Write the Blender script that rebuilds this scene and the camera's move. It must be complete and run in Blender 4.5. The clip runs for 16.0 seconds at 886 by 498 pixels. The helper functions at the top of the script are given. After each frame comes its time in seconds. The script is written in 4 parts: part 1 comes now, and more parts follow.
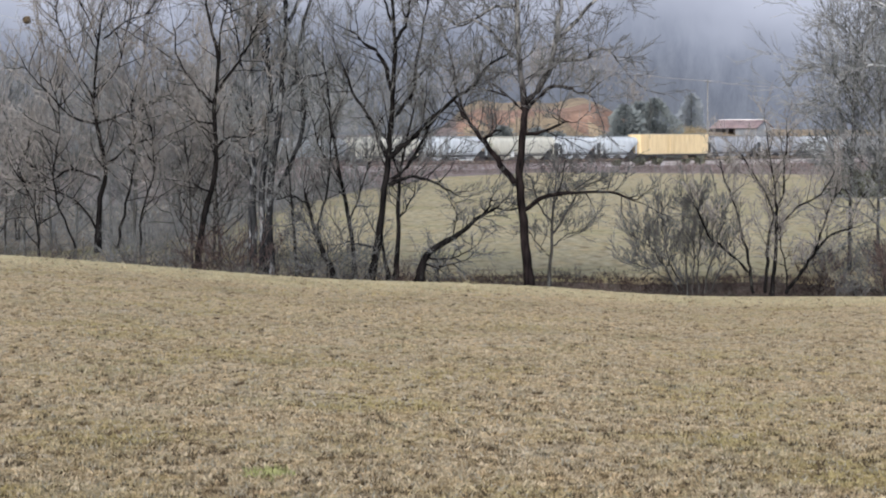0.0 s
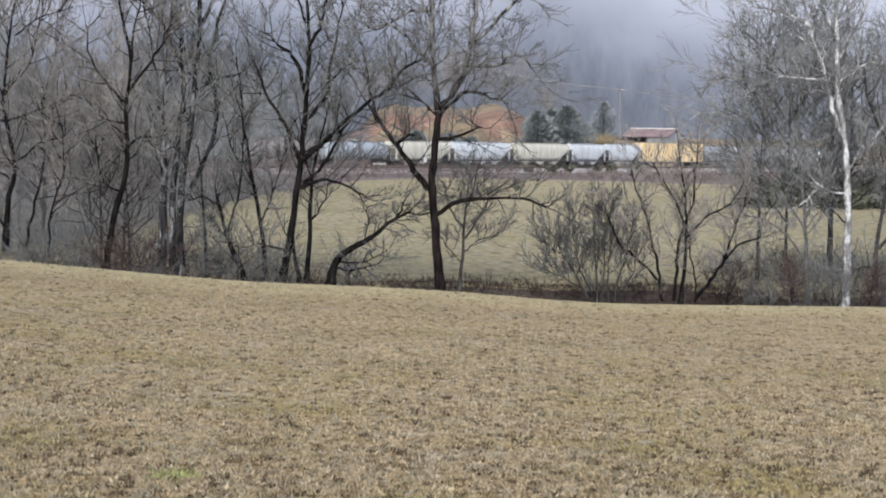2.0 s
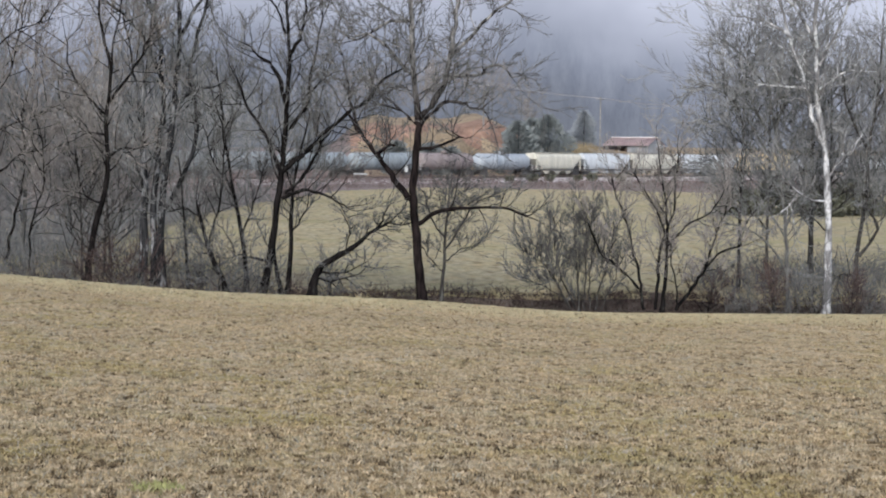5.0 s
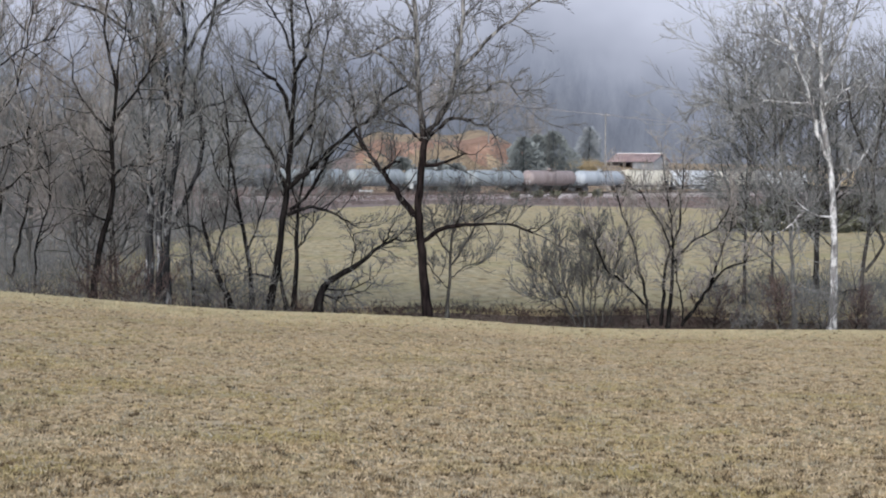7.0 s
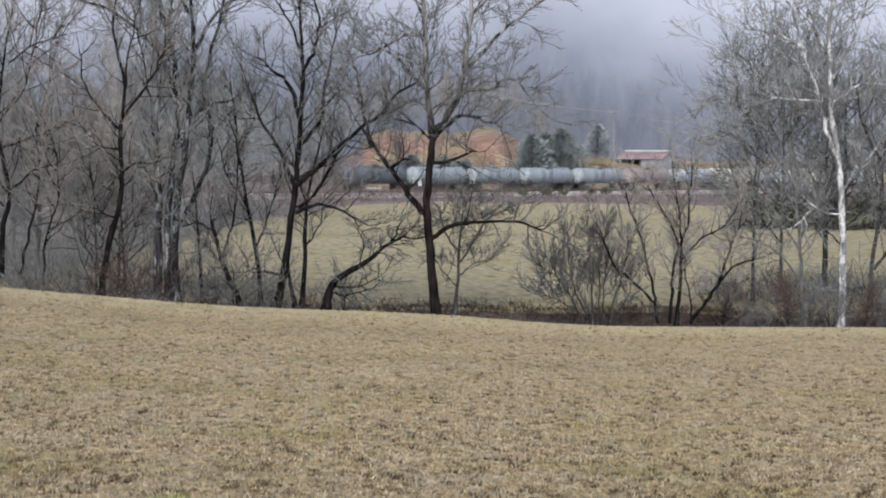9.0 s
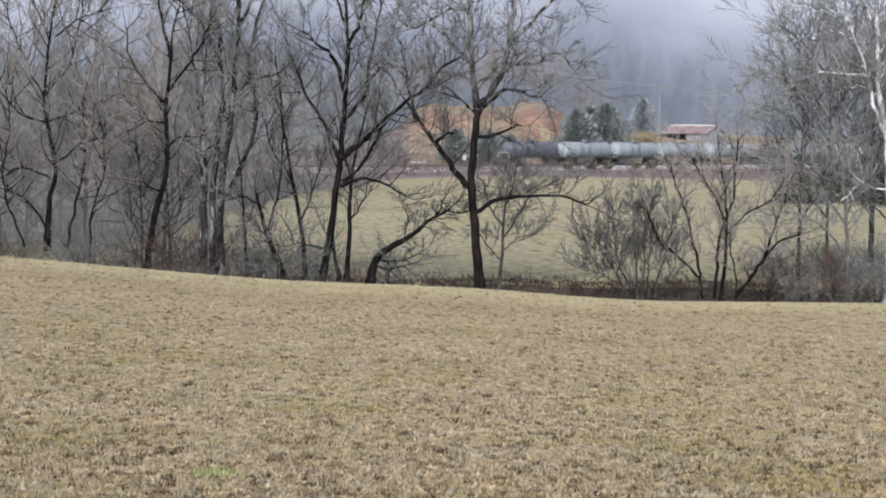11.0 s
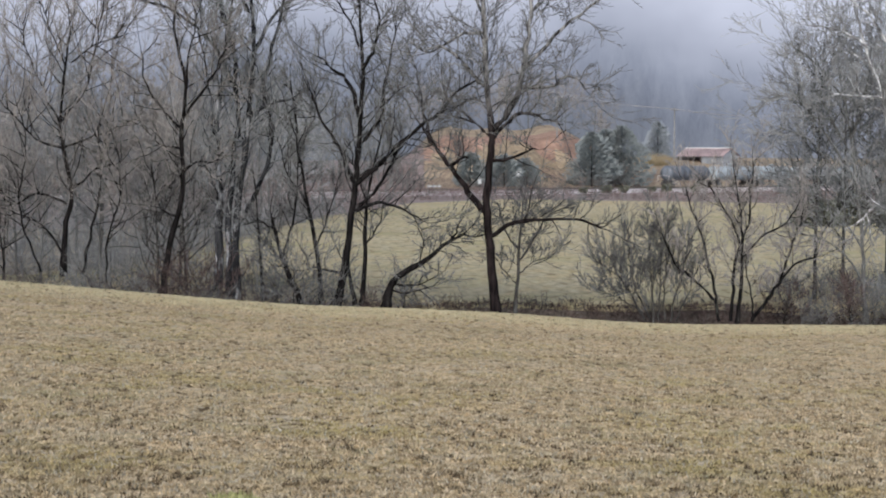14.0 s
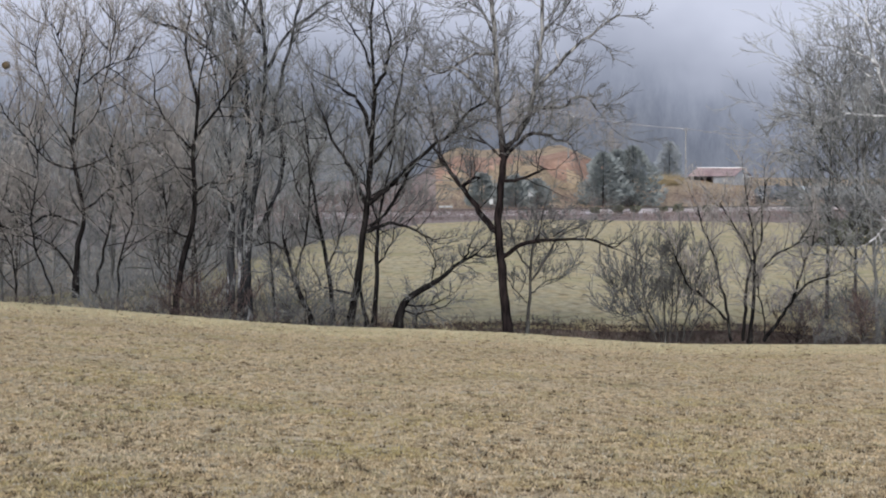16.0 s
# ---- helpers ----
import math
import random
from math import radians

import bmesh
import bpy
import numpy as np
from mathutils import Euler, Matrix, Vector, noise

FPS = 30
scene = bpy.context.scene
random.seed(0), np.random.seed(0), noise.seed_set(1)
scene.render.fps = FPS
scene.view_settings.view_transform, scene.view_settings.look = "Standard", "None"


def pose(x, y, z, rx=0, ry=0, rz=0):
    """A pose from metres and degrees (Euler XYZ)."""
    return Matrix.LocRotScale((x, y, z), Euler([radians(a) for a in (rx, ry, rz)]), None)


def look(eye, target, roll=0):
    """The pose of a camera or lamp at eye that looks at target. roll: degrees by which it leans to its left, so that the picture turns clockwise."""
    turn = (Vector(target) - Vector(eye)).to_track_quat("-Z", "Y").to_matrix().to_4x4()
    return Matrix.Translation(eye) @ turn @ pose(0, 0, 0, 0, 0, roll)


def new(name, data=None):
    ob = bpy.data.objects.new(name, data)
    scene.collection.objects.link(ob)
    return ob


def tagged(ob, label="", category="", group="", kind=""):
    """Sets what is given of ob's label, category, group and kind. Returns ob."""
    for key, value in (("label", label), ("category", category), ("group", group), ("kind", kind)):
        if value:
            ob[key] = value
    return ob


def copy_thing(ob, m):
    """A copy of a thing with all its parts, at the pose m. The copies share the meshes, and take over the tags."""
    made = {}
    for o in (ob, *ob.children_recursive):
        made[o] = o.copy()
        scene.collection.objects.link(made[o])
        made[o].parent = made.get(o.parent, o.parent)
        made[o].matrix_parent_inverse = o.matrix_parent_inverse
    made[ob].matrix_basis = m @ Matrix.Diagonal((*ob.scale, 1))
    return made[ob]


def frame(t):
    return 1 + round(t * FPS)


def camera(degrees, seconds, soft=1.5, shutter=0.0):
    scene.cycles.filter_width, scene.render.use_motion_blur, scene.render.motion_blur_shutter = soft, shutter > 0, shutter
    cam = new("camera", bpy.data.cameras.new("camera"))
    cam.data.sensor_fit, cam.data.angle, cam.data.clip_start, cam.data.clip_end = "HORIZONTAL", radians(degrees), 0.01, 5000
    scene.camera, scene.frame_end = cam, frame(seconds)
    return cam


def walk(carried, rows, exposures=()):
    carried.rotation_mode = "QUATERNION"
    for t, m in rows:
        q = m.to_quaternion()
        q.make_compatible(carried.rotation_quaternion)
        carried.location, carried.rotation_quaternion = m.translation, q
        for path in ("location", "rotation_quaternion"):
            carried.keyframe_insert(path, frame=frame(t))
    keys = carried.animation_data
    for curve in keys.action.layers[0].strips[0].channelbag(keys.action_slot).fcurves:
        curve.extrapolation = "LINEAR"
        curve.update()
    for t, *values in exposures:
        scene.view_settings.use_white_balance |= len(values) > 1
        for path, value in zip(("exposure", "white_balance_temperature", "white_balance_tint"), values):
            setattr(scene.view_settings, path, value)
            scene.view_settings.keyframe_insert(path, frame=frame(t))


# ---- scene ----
cam = camera(26.0, 16.0, soft=2.0)
EYE = (0.0, 0.0, 6.5)
# seconds, yaw, pitch, roll of the hand-held camera, which only turns on its spot
ROWS = [
    (0.0, 0.000, -3.390, 0.000), (0.5, -0.821, -3.363, -0.038), (1.0, -1.335, -3.266, -0.005),
    (1.5, -2.082, -3.403, -0.628), (2.0, -2.591, -3.241, -0.998), (2.5, -2.695, -3.191, -0.932),
    (3.0, -2.973, -3.185, -0.891), (3.5, -3.279, -3.127, -0.905), (4.0, -3.250, -3.086, -0.810),
    (6.5, -3.099, -2.549, -0.574), (7.0, -3.009, -2.446, -0.548), (7.5, -2.967, -2.497, -0.535),
    (8.0, -3.027, -2.455, -0.446), (10.5, -1.743, -3.087, -0.728), (11.0, -1.427, -3.313, -0.643),
    (11.5, -1.408, -3.245, -0.584), (12.0, -1.217, -2.974, -0.594), (12.5, -0.936, -2.704, -0.495),
    (13.0, -0.931, -2.672, -0.473), (13.5, -0.915, -2.634, -0.417), (14.0, -0.975, -2.604, -0.391),
    (14.5, -1.002, -2.410, -0.392), (15.0, -0.948, -2.254, -0.371), (15.5, -0.896, -2.126, -0.237),
    (16.0, -0.632, -1.994, -0.224),
]
walk(cam, [(t, pose(*EYE, 90 + pitch, roll, yaw)) for t, yaw, pitch, roll in ROWS], exposures=[(0.0, 0.13), (3.0, 0.08), (8.0, 0.04), (10.5, 0.18), (11.0, 0.24), (12.0, 0.17), (13.0, 0.08), (16.0, 0.04)])

# ---- light: a foggy overcast winter day ----
world = bpy.data.worlds.new("overcast_sky")
scene.world = world
world.use_nodes = True
wn = world.node_tree.nodes
sky = wn.new("ShaderNodeTexSky")
sky.sky_type, sky.sun_disc = "NISHITA", False
sky.sun_elevation, sky.sun_rotation = radians(40), radians(200)
sky.air_density, sky.dust_density, sky.ozone_density = 1.0, 2.6, 1.0
wn["Background"].inputs["Strength"].default_value = 0.165
world.node_tree.links.new(sky.outputs[0], wn["Background"].inputs["Color"])
sun = new("sun", bpy.data.lights.new("sun", "SUN"))
sun.data.energy, sun.data.angle, sun.data.color = 2.9, radians(40), (0.975, 0.985, 0.99)
sun.matrix_basis = look((-30, -60, 80), (0, 60, 0))

# ---- materials ----
def nodes_of(name, rough=0.9, metal=0.0):
    m = bpy.data.materials.new(name)
    m.use_nodes = True
    nt = m.node_tree
    b = nt.nodes["Principled BSDF"]
    b.inputs["Roughness"].default_value = rough
    b.inputs["Metallic"].default_value = metal
    b.inputs["Specular IOR Level"].default_value = 0.1 if rough > 0.8 else 0.3
    return m, nt, b


def ramp(nt, source, stops):
    r = nt.nodes.new("ShaderNodeValToRGB")
    e = r.color_ramp.elements
    while len(e) < len(stops):
        e.new(0.5)
    for el, (p, c) in zip(e, stops):
        el.position, el.color = p, (*c, 1)
    nt.links.new(source, r.inputs[0])
    return r.outputs[0]


def noise_tex(nt, scale, detail=4, rough=0.6, stretch=(1, 1, 1), coord="Object"):
    tc = nt.nodes.new("ShaderNodeTexCoord")
    mp = nt.nodes.new("ShaderNodeMapping")
    mp.inputs["Scale"].default_value = stretch
    n = nt.nodes.new("ShaderNodeTexNoise")
    n.inputs["Scale"].default_value, n.inputs["Detail"].default_value, n.inputs["Roughness"].default_value = scale, detail, rough
    nt.links.new(tc.outputs[coord], mp.inputs[0])
    nt.links.new(mp.outputs[0], n.inputs["Vector"])
    return n.outputs["Fac"]


def mix(nt, a, b, fac, blend="MIX"):
    x = nt.nodes.new("ShaderNodeMix")
    x.data_type, x.blend_type = "RGBA", blend
    for sock, v in ((x.inputs[6], a), (x.inputs[7], b), (x.inputs[0], fac)):
        if hasattr(v, "links"):
            nt.links.new(v, sock)
        else:
            sock.default_value = (*v, 1) if isinstance(v, tuple) else v
    return x.outputs[2]


def bump(nt, b, height, strength, dist):
    n = nt.nodes.new("ShaderNodeBump")
    n.inputs["Strength"].default_value, n.inputs["Distance"].default_value = strength, dist
    nt.links.new(height, n.inputs["Height"])
    nt.links.new(n.outputs[0], b.inputs["Normal"])


def surface(name, dark, light, scale, big=0.1, rough=0.9, metal=0.0, stretch=(1, 1, 1), relief=0.0, dist=0.02, vary=0.35, island=0.0):
    """Fine grain between two colours, dulled in large patches; island: chance variation from piece to piece."""
    m, nt, b = nodes_of(name, rough, metal)
    grain = noise_tex(nt, scale, 5, 0.65, stretch)
    col = ramp(nt, grain, [(0.3, dark), (0.7, light)])
    patch = noise_tex(nt, scale * big, 3, 0.5)
    shade = ramp(nt, patch, [(0.3, (1 - vary,) * 3), (0.7, (1, 1, 1))])
    col = mix(nt, col, shade, 1.0, "MULTIPLY")
    if island:
        g = nt.nodes.new("ShaderNodeNewGeometry")
        tone = ramp(nt, g.outputs["Random Per Island"], [(0, (1 - island,) * 3), (1, (1, 1, 1))])
        col = mix(nt, col, tone, 1.0, "MULTIPLY")
    nt.links.new(col, b.inputs["Base Color"])
    if relief:
        bump(nt, b, grain, relief, dist)
    return m


def pasture(name, stops, green, dark, scale, lay, pale=(0.44, 0.42, 0.34)):
    """Dormant grass: mottled straw with green and dark clumps and broad drifts of tone."""
    m, nt, b = nodes_of(name, 0.95)
    fine = noise_tex(nt, scale, 5, 0.62, (1, lay, 1))
    col = ramp(nt, fine, stops)
    hue = noise_tex(nt, scale * 0.4, 4, 0.6, (1, lay, 1))
    col = mix(nt, col, ramp(nt, hue, [(0.36, (0.97, 1.0, 1.09)), (0.52, (1, 1, 1)), (0.66, (1.05, 0.98, 0.90))]), 1.0, "MULTIPLY")
    drift = noise_tex(nt, scale * 0.045, 4, 0.6)
    col = mix(nt, col, green, ramp(nt, drift, [(0.49, (0, 0, 0)), (0.66, (0.8, 0.8, 0.8))]))
    clump = noise_tex(nt, scale * 0.8, 3, 0.55, (0.8, lay, 1))
    col = mix(nt, col, dark, ramp(nt, clump, [(0.52, (0, 0, 0)), (0.67, (0.85, 0.85, 0.85))]))
    bleach = noise_tex(nt, scale * 0.07, 4, 0.65)
    col = mix(nt, col, pale, ramp(nt, bleach, [(0.55, (0, 0, 0)), (0.72, (0.6, 0.6, 0.6))]))
    broad = noise_tex(nt, scale * 0.012, 3, 0.5, (0.4, 1, 1))
    col = mix(nt, col, ramp(nt, broad, [(0.3, (0.84, 0.81, 0.78)), (0.7, (1.05, 1.0, 0.96))]), 1.0, "MULTIPLY")
    nt.links.new(col, b.inputs["Base Color"])
    bump(nt, b, fine, 0.7, 0.05)
    return m


M_PASTURE = pasture("dormant_pasture", [(0.3, (0.19, 0.145, 0.078)), (0.5, (0.38, 0.315, 0.20)), (0.7, (0.57, 0.49, 0.345))], (0.25, 0.23, 0.12), (0.12, 0.092, 0.05), 9.5, 0.26)
M_FIELD = pasture("valley_grass", [(0.3, (0.24, 0.216, 0.138)), (0.5, (0.36, 0.326, 0.212)), (0.7, (0.475, 0.432, 0.296))], (0.31, 0.297, 0.163), (0.20, 0.165, 0.095), 2.0, 0.3, (0.36, 0.335, 0.24))
M_TURF = pasture("standing_turf", [(0.32, (0.17, 0.138, 0.088)), (0.5, (0.365, 0.308, 0.207)), (0.66, (0.56, 0.485, 0.355))], (0.30, 0.265, 0.125), (0.13, 0.095, 0.058), 7.5, 0.7)
M_WEED = surface("dead_weeds", (0.075, 0.055, 0.036), (0.20, 0.15, 0.095), 3.0, 0.2, island=0.5)
M_BLADE_GREY = surface("bleached_grass", (0.34, 0.315, 0.24), (0.50, 0.465, 0.385), 3.0, 0.2, island=0.5)
M_CREST = surface("pale_standing_grass", (0.41, 0.375, 0.24), (0.56, 0.505, 0.345), 3.0, 0.2, vary=0.2, island=0.25)
M_GREEN = surface("green_grass", (0.29, 0.30, 0.12), (0.43, 0.435, 0.205), 3.0, 0.2, island=0.4)
M_BRUSH_SOIL = surface("brush_soil", (0.05, 0.04, 0.034), (0.20, 0.165, 0.14), 3.5, 0.1, relief=0.5, dist=0.2)
M_LITTER = surface("leaf_litter", (0.17, 0.145, 0.115), (0.40, 0.35, 0.27), 1.5, 0.1, relief=0.4, dist=0.2)
M_FAR_SOIL = surface("trackside_soil", (0.15, 0.12, 0.115), (0.29, 0.24, 0.225), 1.2, 0.1, relief=0.4, dist=0.2)
M_BRUSH = surface("dry_brush_stems", (0.06, 0.042, 0.040), (0.23, 0.168, 0.155), 1.4, 0.2, island=0.7)
M_BRUSH_PALE = surface("bleached_brush_stems", (0.12, 0.105, 0.095), (0.31, 0.28, 0.25), 1.4, 0.2, island=0.6)
M_BRUSH_FAR = surface("trackside_weeds", (0.17, 0.125, 0.12), (0.33, 0.26, 0.245), 1.0, 0.05, island=0.5)
M_HILL = surface("tan_hill_grass", (0.24, 0.185, 0.13), (0.40, 0.32, 0.22), 0.6, 0.2, relief=0.3, dist=0.1)
# Clay red, with the dulling of distant haze put into the colour.
M_CLAY = surface("red_clay", (0.22, 0.135, 0.105), (0.41, 0.275, 0.21), 0.6, 0.3, relief=0.6, dist=0.4)
M_GRAVEL = surface("track_ballast", (0.32, 0.29, 0.29), (0.56, 0.52, 0.51), 6.0, 0.05, relief=0.6, dist=0.05)


def bark(name, dark, light, lichen, cover=0.56, scale=6.0, blotch=2.2):
    """Furrowed bark with pale crusts of lichen, longer than wide."""
    m, nt, b = nodes_of(name, 0.95)
    b.inputs["Specular IOR Level"].default_value = 0.0
    furrow = noise_tex(nt, scale, 6, 0.7, (1, 1, 0.22))
    col = ramp(nt, furrow, [(0.36, dark), (0.62, light)])
    crust = noise_tex(nt, blotch, 5, 0.7, (1, 1, 0.4))
    col = mix(nt, col, lichen, ramp(nt, crust, [(cover, (0, 0, 0)), (cover + 0.1, (0.85, 0.85, 0.85))]))
    nt.links.new(col, b.inputs["Base Color"])
    bump(nt, b, furrow, 0.9, 0.05)
    return m


M_BARK = bark("dark_bark", (0.004, 0.0038, 0.004), (0.020, 0.018, 0.018), (0.10, 0.10, 0.092), 0.60, 6.0, 3.0)
M_BARK_MID = bark("grey_brown_bark", (0.018, 0.017, 0.017), (0.085, 0.080, 0.076), (0.17, 0.17, 0.16))
M_BARK_GREY = bark("grey_bark", (0.008, 0.008, 0.009), (0.04, 0.041, 0.045), (0.31, 0.318, 0.335), 0.54, 4.0, 1.8)
M_BARK_FAR = surface("light_grey_bark", (0.09, 0.09, 0.09), (0.22, 0.22, 0.215), 4.0, 0.12, stretch=(1, 1, 0.3))
M_BARK_PALE = bark("pale_sycamore_bark", (0.09, 0.088, 0.09), (0.25, 0.25, 0.26), (0.62, 0.63, 0.655), 0.48, 3.4, 3.0)


def peeling_bark():
    """Sycamore: dark scaly bark on the lower trunk that flakes off to pale grey higher up."""
    m, nt, b = nodes_of("peeling_sycamore_bark", 0.9)
    b.inputs["Specular IOR Level"].default_value = 0.0
    grain = noise_tex(nt, 5.0, 5, 0.65, (1, 1, 0.25))
    low = ramp(nt, grain, [(0.36, (0.004, 0.0035, 0.004)), (0.6, (0.024, 0.019, 0.019))])
    high = ramp(nt, grain, [(0.4, (0.02, 0.019, 0.019)), (0.6, (0.30, 0.298, 0.30))])
    tc = nt.nodes.new("ShaderNodeTexCoord")
    sep = nt.nodes.new("ShaderNodeSeparateXYZ")
    nt.links.new(tc.outputs["Object"], sep.inputs[0])
    add = nt.nodes.new("ShaderNodeMath")
    add.operation = "MULTIPLY_ADD"
    nt.links.new(noise_tex(nt, 1.2, 3, 0.6), add.inputs[0])
    add.inputs[1].default_value = 4.0
    nt.links.new(sep.outputs[2], add.inputs[2])
    rng_map = nt.nodes.new("ShaderNodeMapRange")
    rng_map.inputs["From Min"].default_value, rng_map.inputs["From Max"].default_value = 9.8, 13.0
    nt.links.new(add.outputs[0], rng_map.inputs["Value"])
    nt.links.new(mix(nt, low, high, rng_map.outputs[0]), b.inputs["Base Color"])
    bump(nt, b, grain, 0.7, 0.03)
    return m


M_BARK_PEEL = peeling_bark()
M_TWIG = surface("dark_twigs", (0.085, 0.085, 0.085), (0.31, 0.31, 0.308), 3.0, 0.1, island=0.4)
# Grey and reddish twigs have some of the fog's lightness mixed in.
M_TWIG_GREY = surface("grey_twigs", (0.185, 0.194, 0.20), (0.46, 0.475, 0.485), 3.0, 0.1, island=0.4)
M_TWIG_PALE = surface("pale_twigs", (0.19, 0.195, 0.20), (0.44, 0.45, 0.455), 3.0, 0.1, island=0.4)
M_TWIG_RED = surface("reddish_twigs", (0.225, 0.208, 0.198), (0.49, 0.46, 0.44), 3.0, 0.1, island=0.4)
# Fog's paleness is mixed into the cedar and spruce colours.
M_NEEDLE = surface("fog_paled_cedar_foliage", (0.185, 0.21, 0.215), (0.225, 0.25, 0.255), 3.0, 0.1, vary=0.15, island=0.1)
M_SPRUCE = surface("fog_paled_spruce_foliage", (0.27, 0.30, 0.335), (0.32, 0.355, 0.39), 3.0, 0.1, vary=0.15, island=0.1)
M_JUNIPER = surface("juniper_foliage", (0.12, 0.125, 0.095), (0.22, 0.225, 0.17), 3.0, 0.1, island=0.5)
# Underframe grey is lifted to carry the haze over the distant train.
M_IRON = surface("hazed_underframe", (0.05, 0.05, 0.054), (0.13, 0.125, 0.125), 4.0, 0.2, rough=0.7)
M_RAIL = surface("worn_rail_steel", (0.10, 0.08, 0.07), (0.20, 0.17, 0.15), 6.0, 0.1, rough=0.6, metal=0.3)
M_TIE = surface("creosoted_tie", (0.05, 0.04, 0.035), (0.12, 0.10, 0.09), 5.0, 0.2)
M_POLE = surface("weathered_pole_wood", (0.19, 0.19, 0.19), (0.33, 0.33, 0.33), 3.0, 0.2, stretch=(1, 1, 0.2))
M_WIRE = surface("grey_wire", (0.38, 0.38, 0.40), (0.5, 0.5, 0.52), 3.0)
# The roof's red is pale from fading and from haze mixed into it.
M_ROOF = surface("faded_hazed_red_roof", (0.47, 0.35, 0.355), (0.62, 0.50, 0.505), 1.5, 0.2, rough=0.5, stretch=(1, 0.2, 1))
M_WALL = surface("grey_metal_siding", (0.17, 0.185, 0.21), (0.28, 0.30, 0.33), 1.2, 0.3, rough=0.6)
M_WHITE = surface("white_paint", (0.66, 0.66, 0.66), (0.84, 0.84, 0.84), 2.0, 0.3, vary=0.12, rough=0.5)
M_GABLE = surface("pale_metal_siding", (0.36, 0.38, 0.41), (0.52, 0.54, 0.57), 1.2, 0.3, rough=0.6)
M_SLATE = surface("dark_metal_roof", (0.12, 0.14, 0.18), (0.20, 0.23, 0.28), 1.2, 0.3, rough=0.5)
M_SEDGE = surface("ochre_sedge", (0.33, 0.265, 0.165), (0.52, 0.43, 0.28), 2.0, 0.1, island=0.4)
M_SIGN = surface("weathered_white_paint", (0.36, 0.38, 0.39), (0.55, 0.57, 0.58), 2.0, 0.3, rough=0.6)


def car_paint(name, dark, light):
    """Railcar paint with rust streaks running down and road grime."""
    m, nt, b = nodes_of(name, 0.55)
    grain = noise_tex(nt, 1.2, 5, 0.65, (1, 1, 0.18))
    col = ramp(nt, grain, [(0.3, dark), (0.62, light)])
    streak = noise_tex(nt, 2.6, 6, 0.7, (1.2, 1, 0.06))
    col = mix(nt, col, (0.16, 0.10, 0.075), ramp(nt, streak, [(0.58, (0, 0, 0)), (0.8, (0.55, 0.55, 0.55))]))
    nt.links.new(col, b.inputs["Base Color"])
    return m


P_WHITE = car_paint("white_car_paint", (0.44, 0.48, 0.52), (0.62, 0.66, 0.70))
P_CREAM = car_paint("cream_car_paint", (0.46, 0.455, 0.40), (0.63, 0.615, 0.54))
P_GREY = car_paint("grey_car_paint", (0.24, 0.26, 0.29), (0.40, 0.42, 0.46))
P_TANK = car_paint("weathered_tank_paint", (0.15, 0.175, 0.195), (0.30, 0.34, 0.365))
P_PALETANK = car_paint("pale_tank_paint", (0.25, 0.29, 0.33), (0.39, 0.43, 0.48))
P_DARKTANK = car_paint("dark_tank_paint", (0.05, 0.056, 0.068), (0.13, 0.145, 0.17))
P_BROWN = car_paint("brown_tank_paint", (0.19, 0.155, 0.155), (0.29, 0.25, 0.25))
P_YELLOW = car_paint("yellow_car_paint", (0.66, 0.50, 0.28), (0.82, 0.66, 0.41))


def fog_backdrop():
    """Glowing sheet painted as a wooded ridge sunk in fog: grey-blue below, brightening into the cloud above."""
    m = bpy.data.materials.new("glowing_fog_ridge")
    m.use_nodes = True
    nt = m.node_tree
    nt.nodes.remove(nt.nodes["Principled BSDF"])
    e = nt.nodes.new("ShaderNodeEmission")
    tc = nt.nodes.new("ShaderNodeTexCoord")
    sep = nt.nodes.new("ShaderNodeSeparateXYZ")
    nt.links.new(tc.outputs["Object"], sep.inputs[0])
    def calc(op, a, b):
        n = nt.nodes.new("ShaderNodeMath")
        n.operation = op
        for s, v in zip(n.inputs, (a, b)):
            if hasattr(v, "links"):
                nt.links.new(v, s)
            else:
                s.default_value = v
        return n.outputs[0]
    # Height, drift and side ramps put the fog's brightness into the emission.
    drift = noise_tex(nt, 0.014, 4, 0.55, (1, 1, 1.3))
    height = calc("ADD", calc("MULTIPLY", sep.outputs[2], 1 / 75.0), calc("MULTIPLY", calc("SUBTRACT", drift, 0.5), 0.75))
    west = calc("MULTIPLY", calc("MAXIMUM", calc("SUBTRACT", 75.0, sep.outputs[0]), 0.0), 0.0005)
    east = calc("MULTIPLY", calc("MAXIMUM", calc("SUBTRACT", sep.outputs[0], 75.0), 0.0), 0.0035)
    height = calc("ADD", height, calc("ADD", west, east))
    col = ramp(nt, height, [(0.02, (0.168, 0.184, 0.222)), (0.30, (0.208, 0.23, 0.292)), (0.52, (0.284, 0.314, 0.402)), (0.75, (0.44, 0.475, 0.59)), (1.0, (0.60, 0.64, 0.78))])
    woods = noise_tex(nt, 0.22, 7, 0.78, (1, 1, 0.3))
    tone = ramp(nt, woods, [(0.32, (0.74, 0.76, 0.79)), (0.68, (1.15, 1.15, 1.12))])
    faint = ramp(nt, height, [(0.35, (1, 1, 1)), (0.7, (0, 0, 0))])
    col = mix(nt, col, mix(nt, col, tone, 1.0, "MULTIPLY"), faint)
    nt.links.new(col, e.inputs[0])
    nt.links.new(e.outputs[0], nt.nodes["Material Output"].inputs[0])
    return m


M_FOG = fog_backdrop()

# ---- mesh helpers ----
def smoothstep(a, b, x):
    t = min(1.0, max(0.0, (x - a) / (b - a)))
    return t * t * (3 - 2 * t)


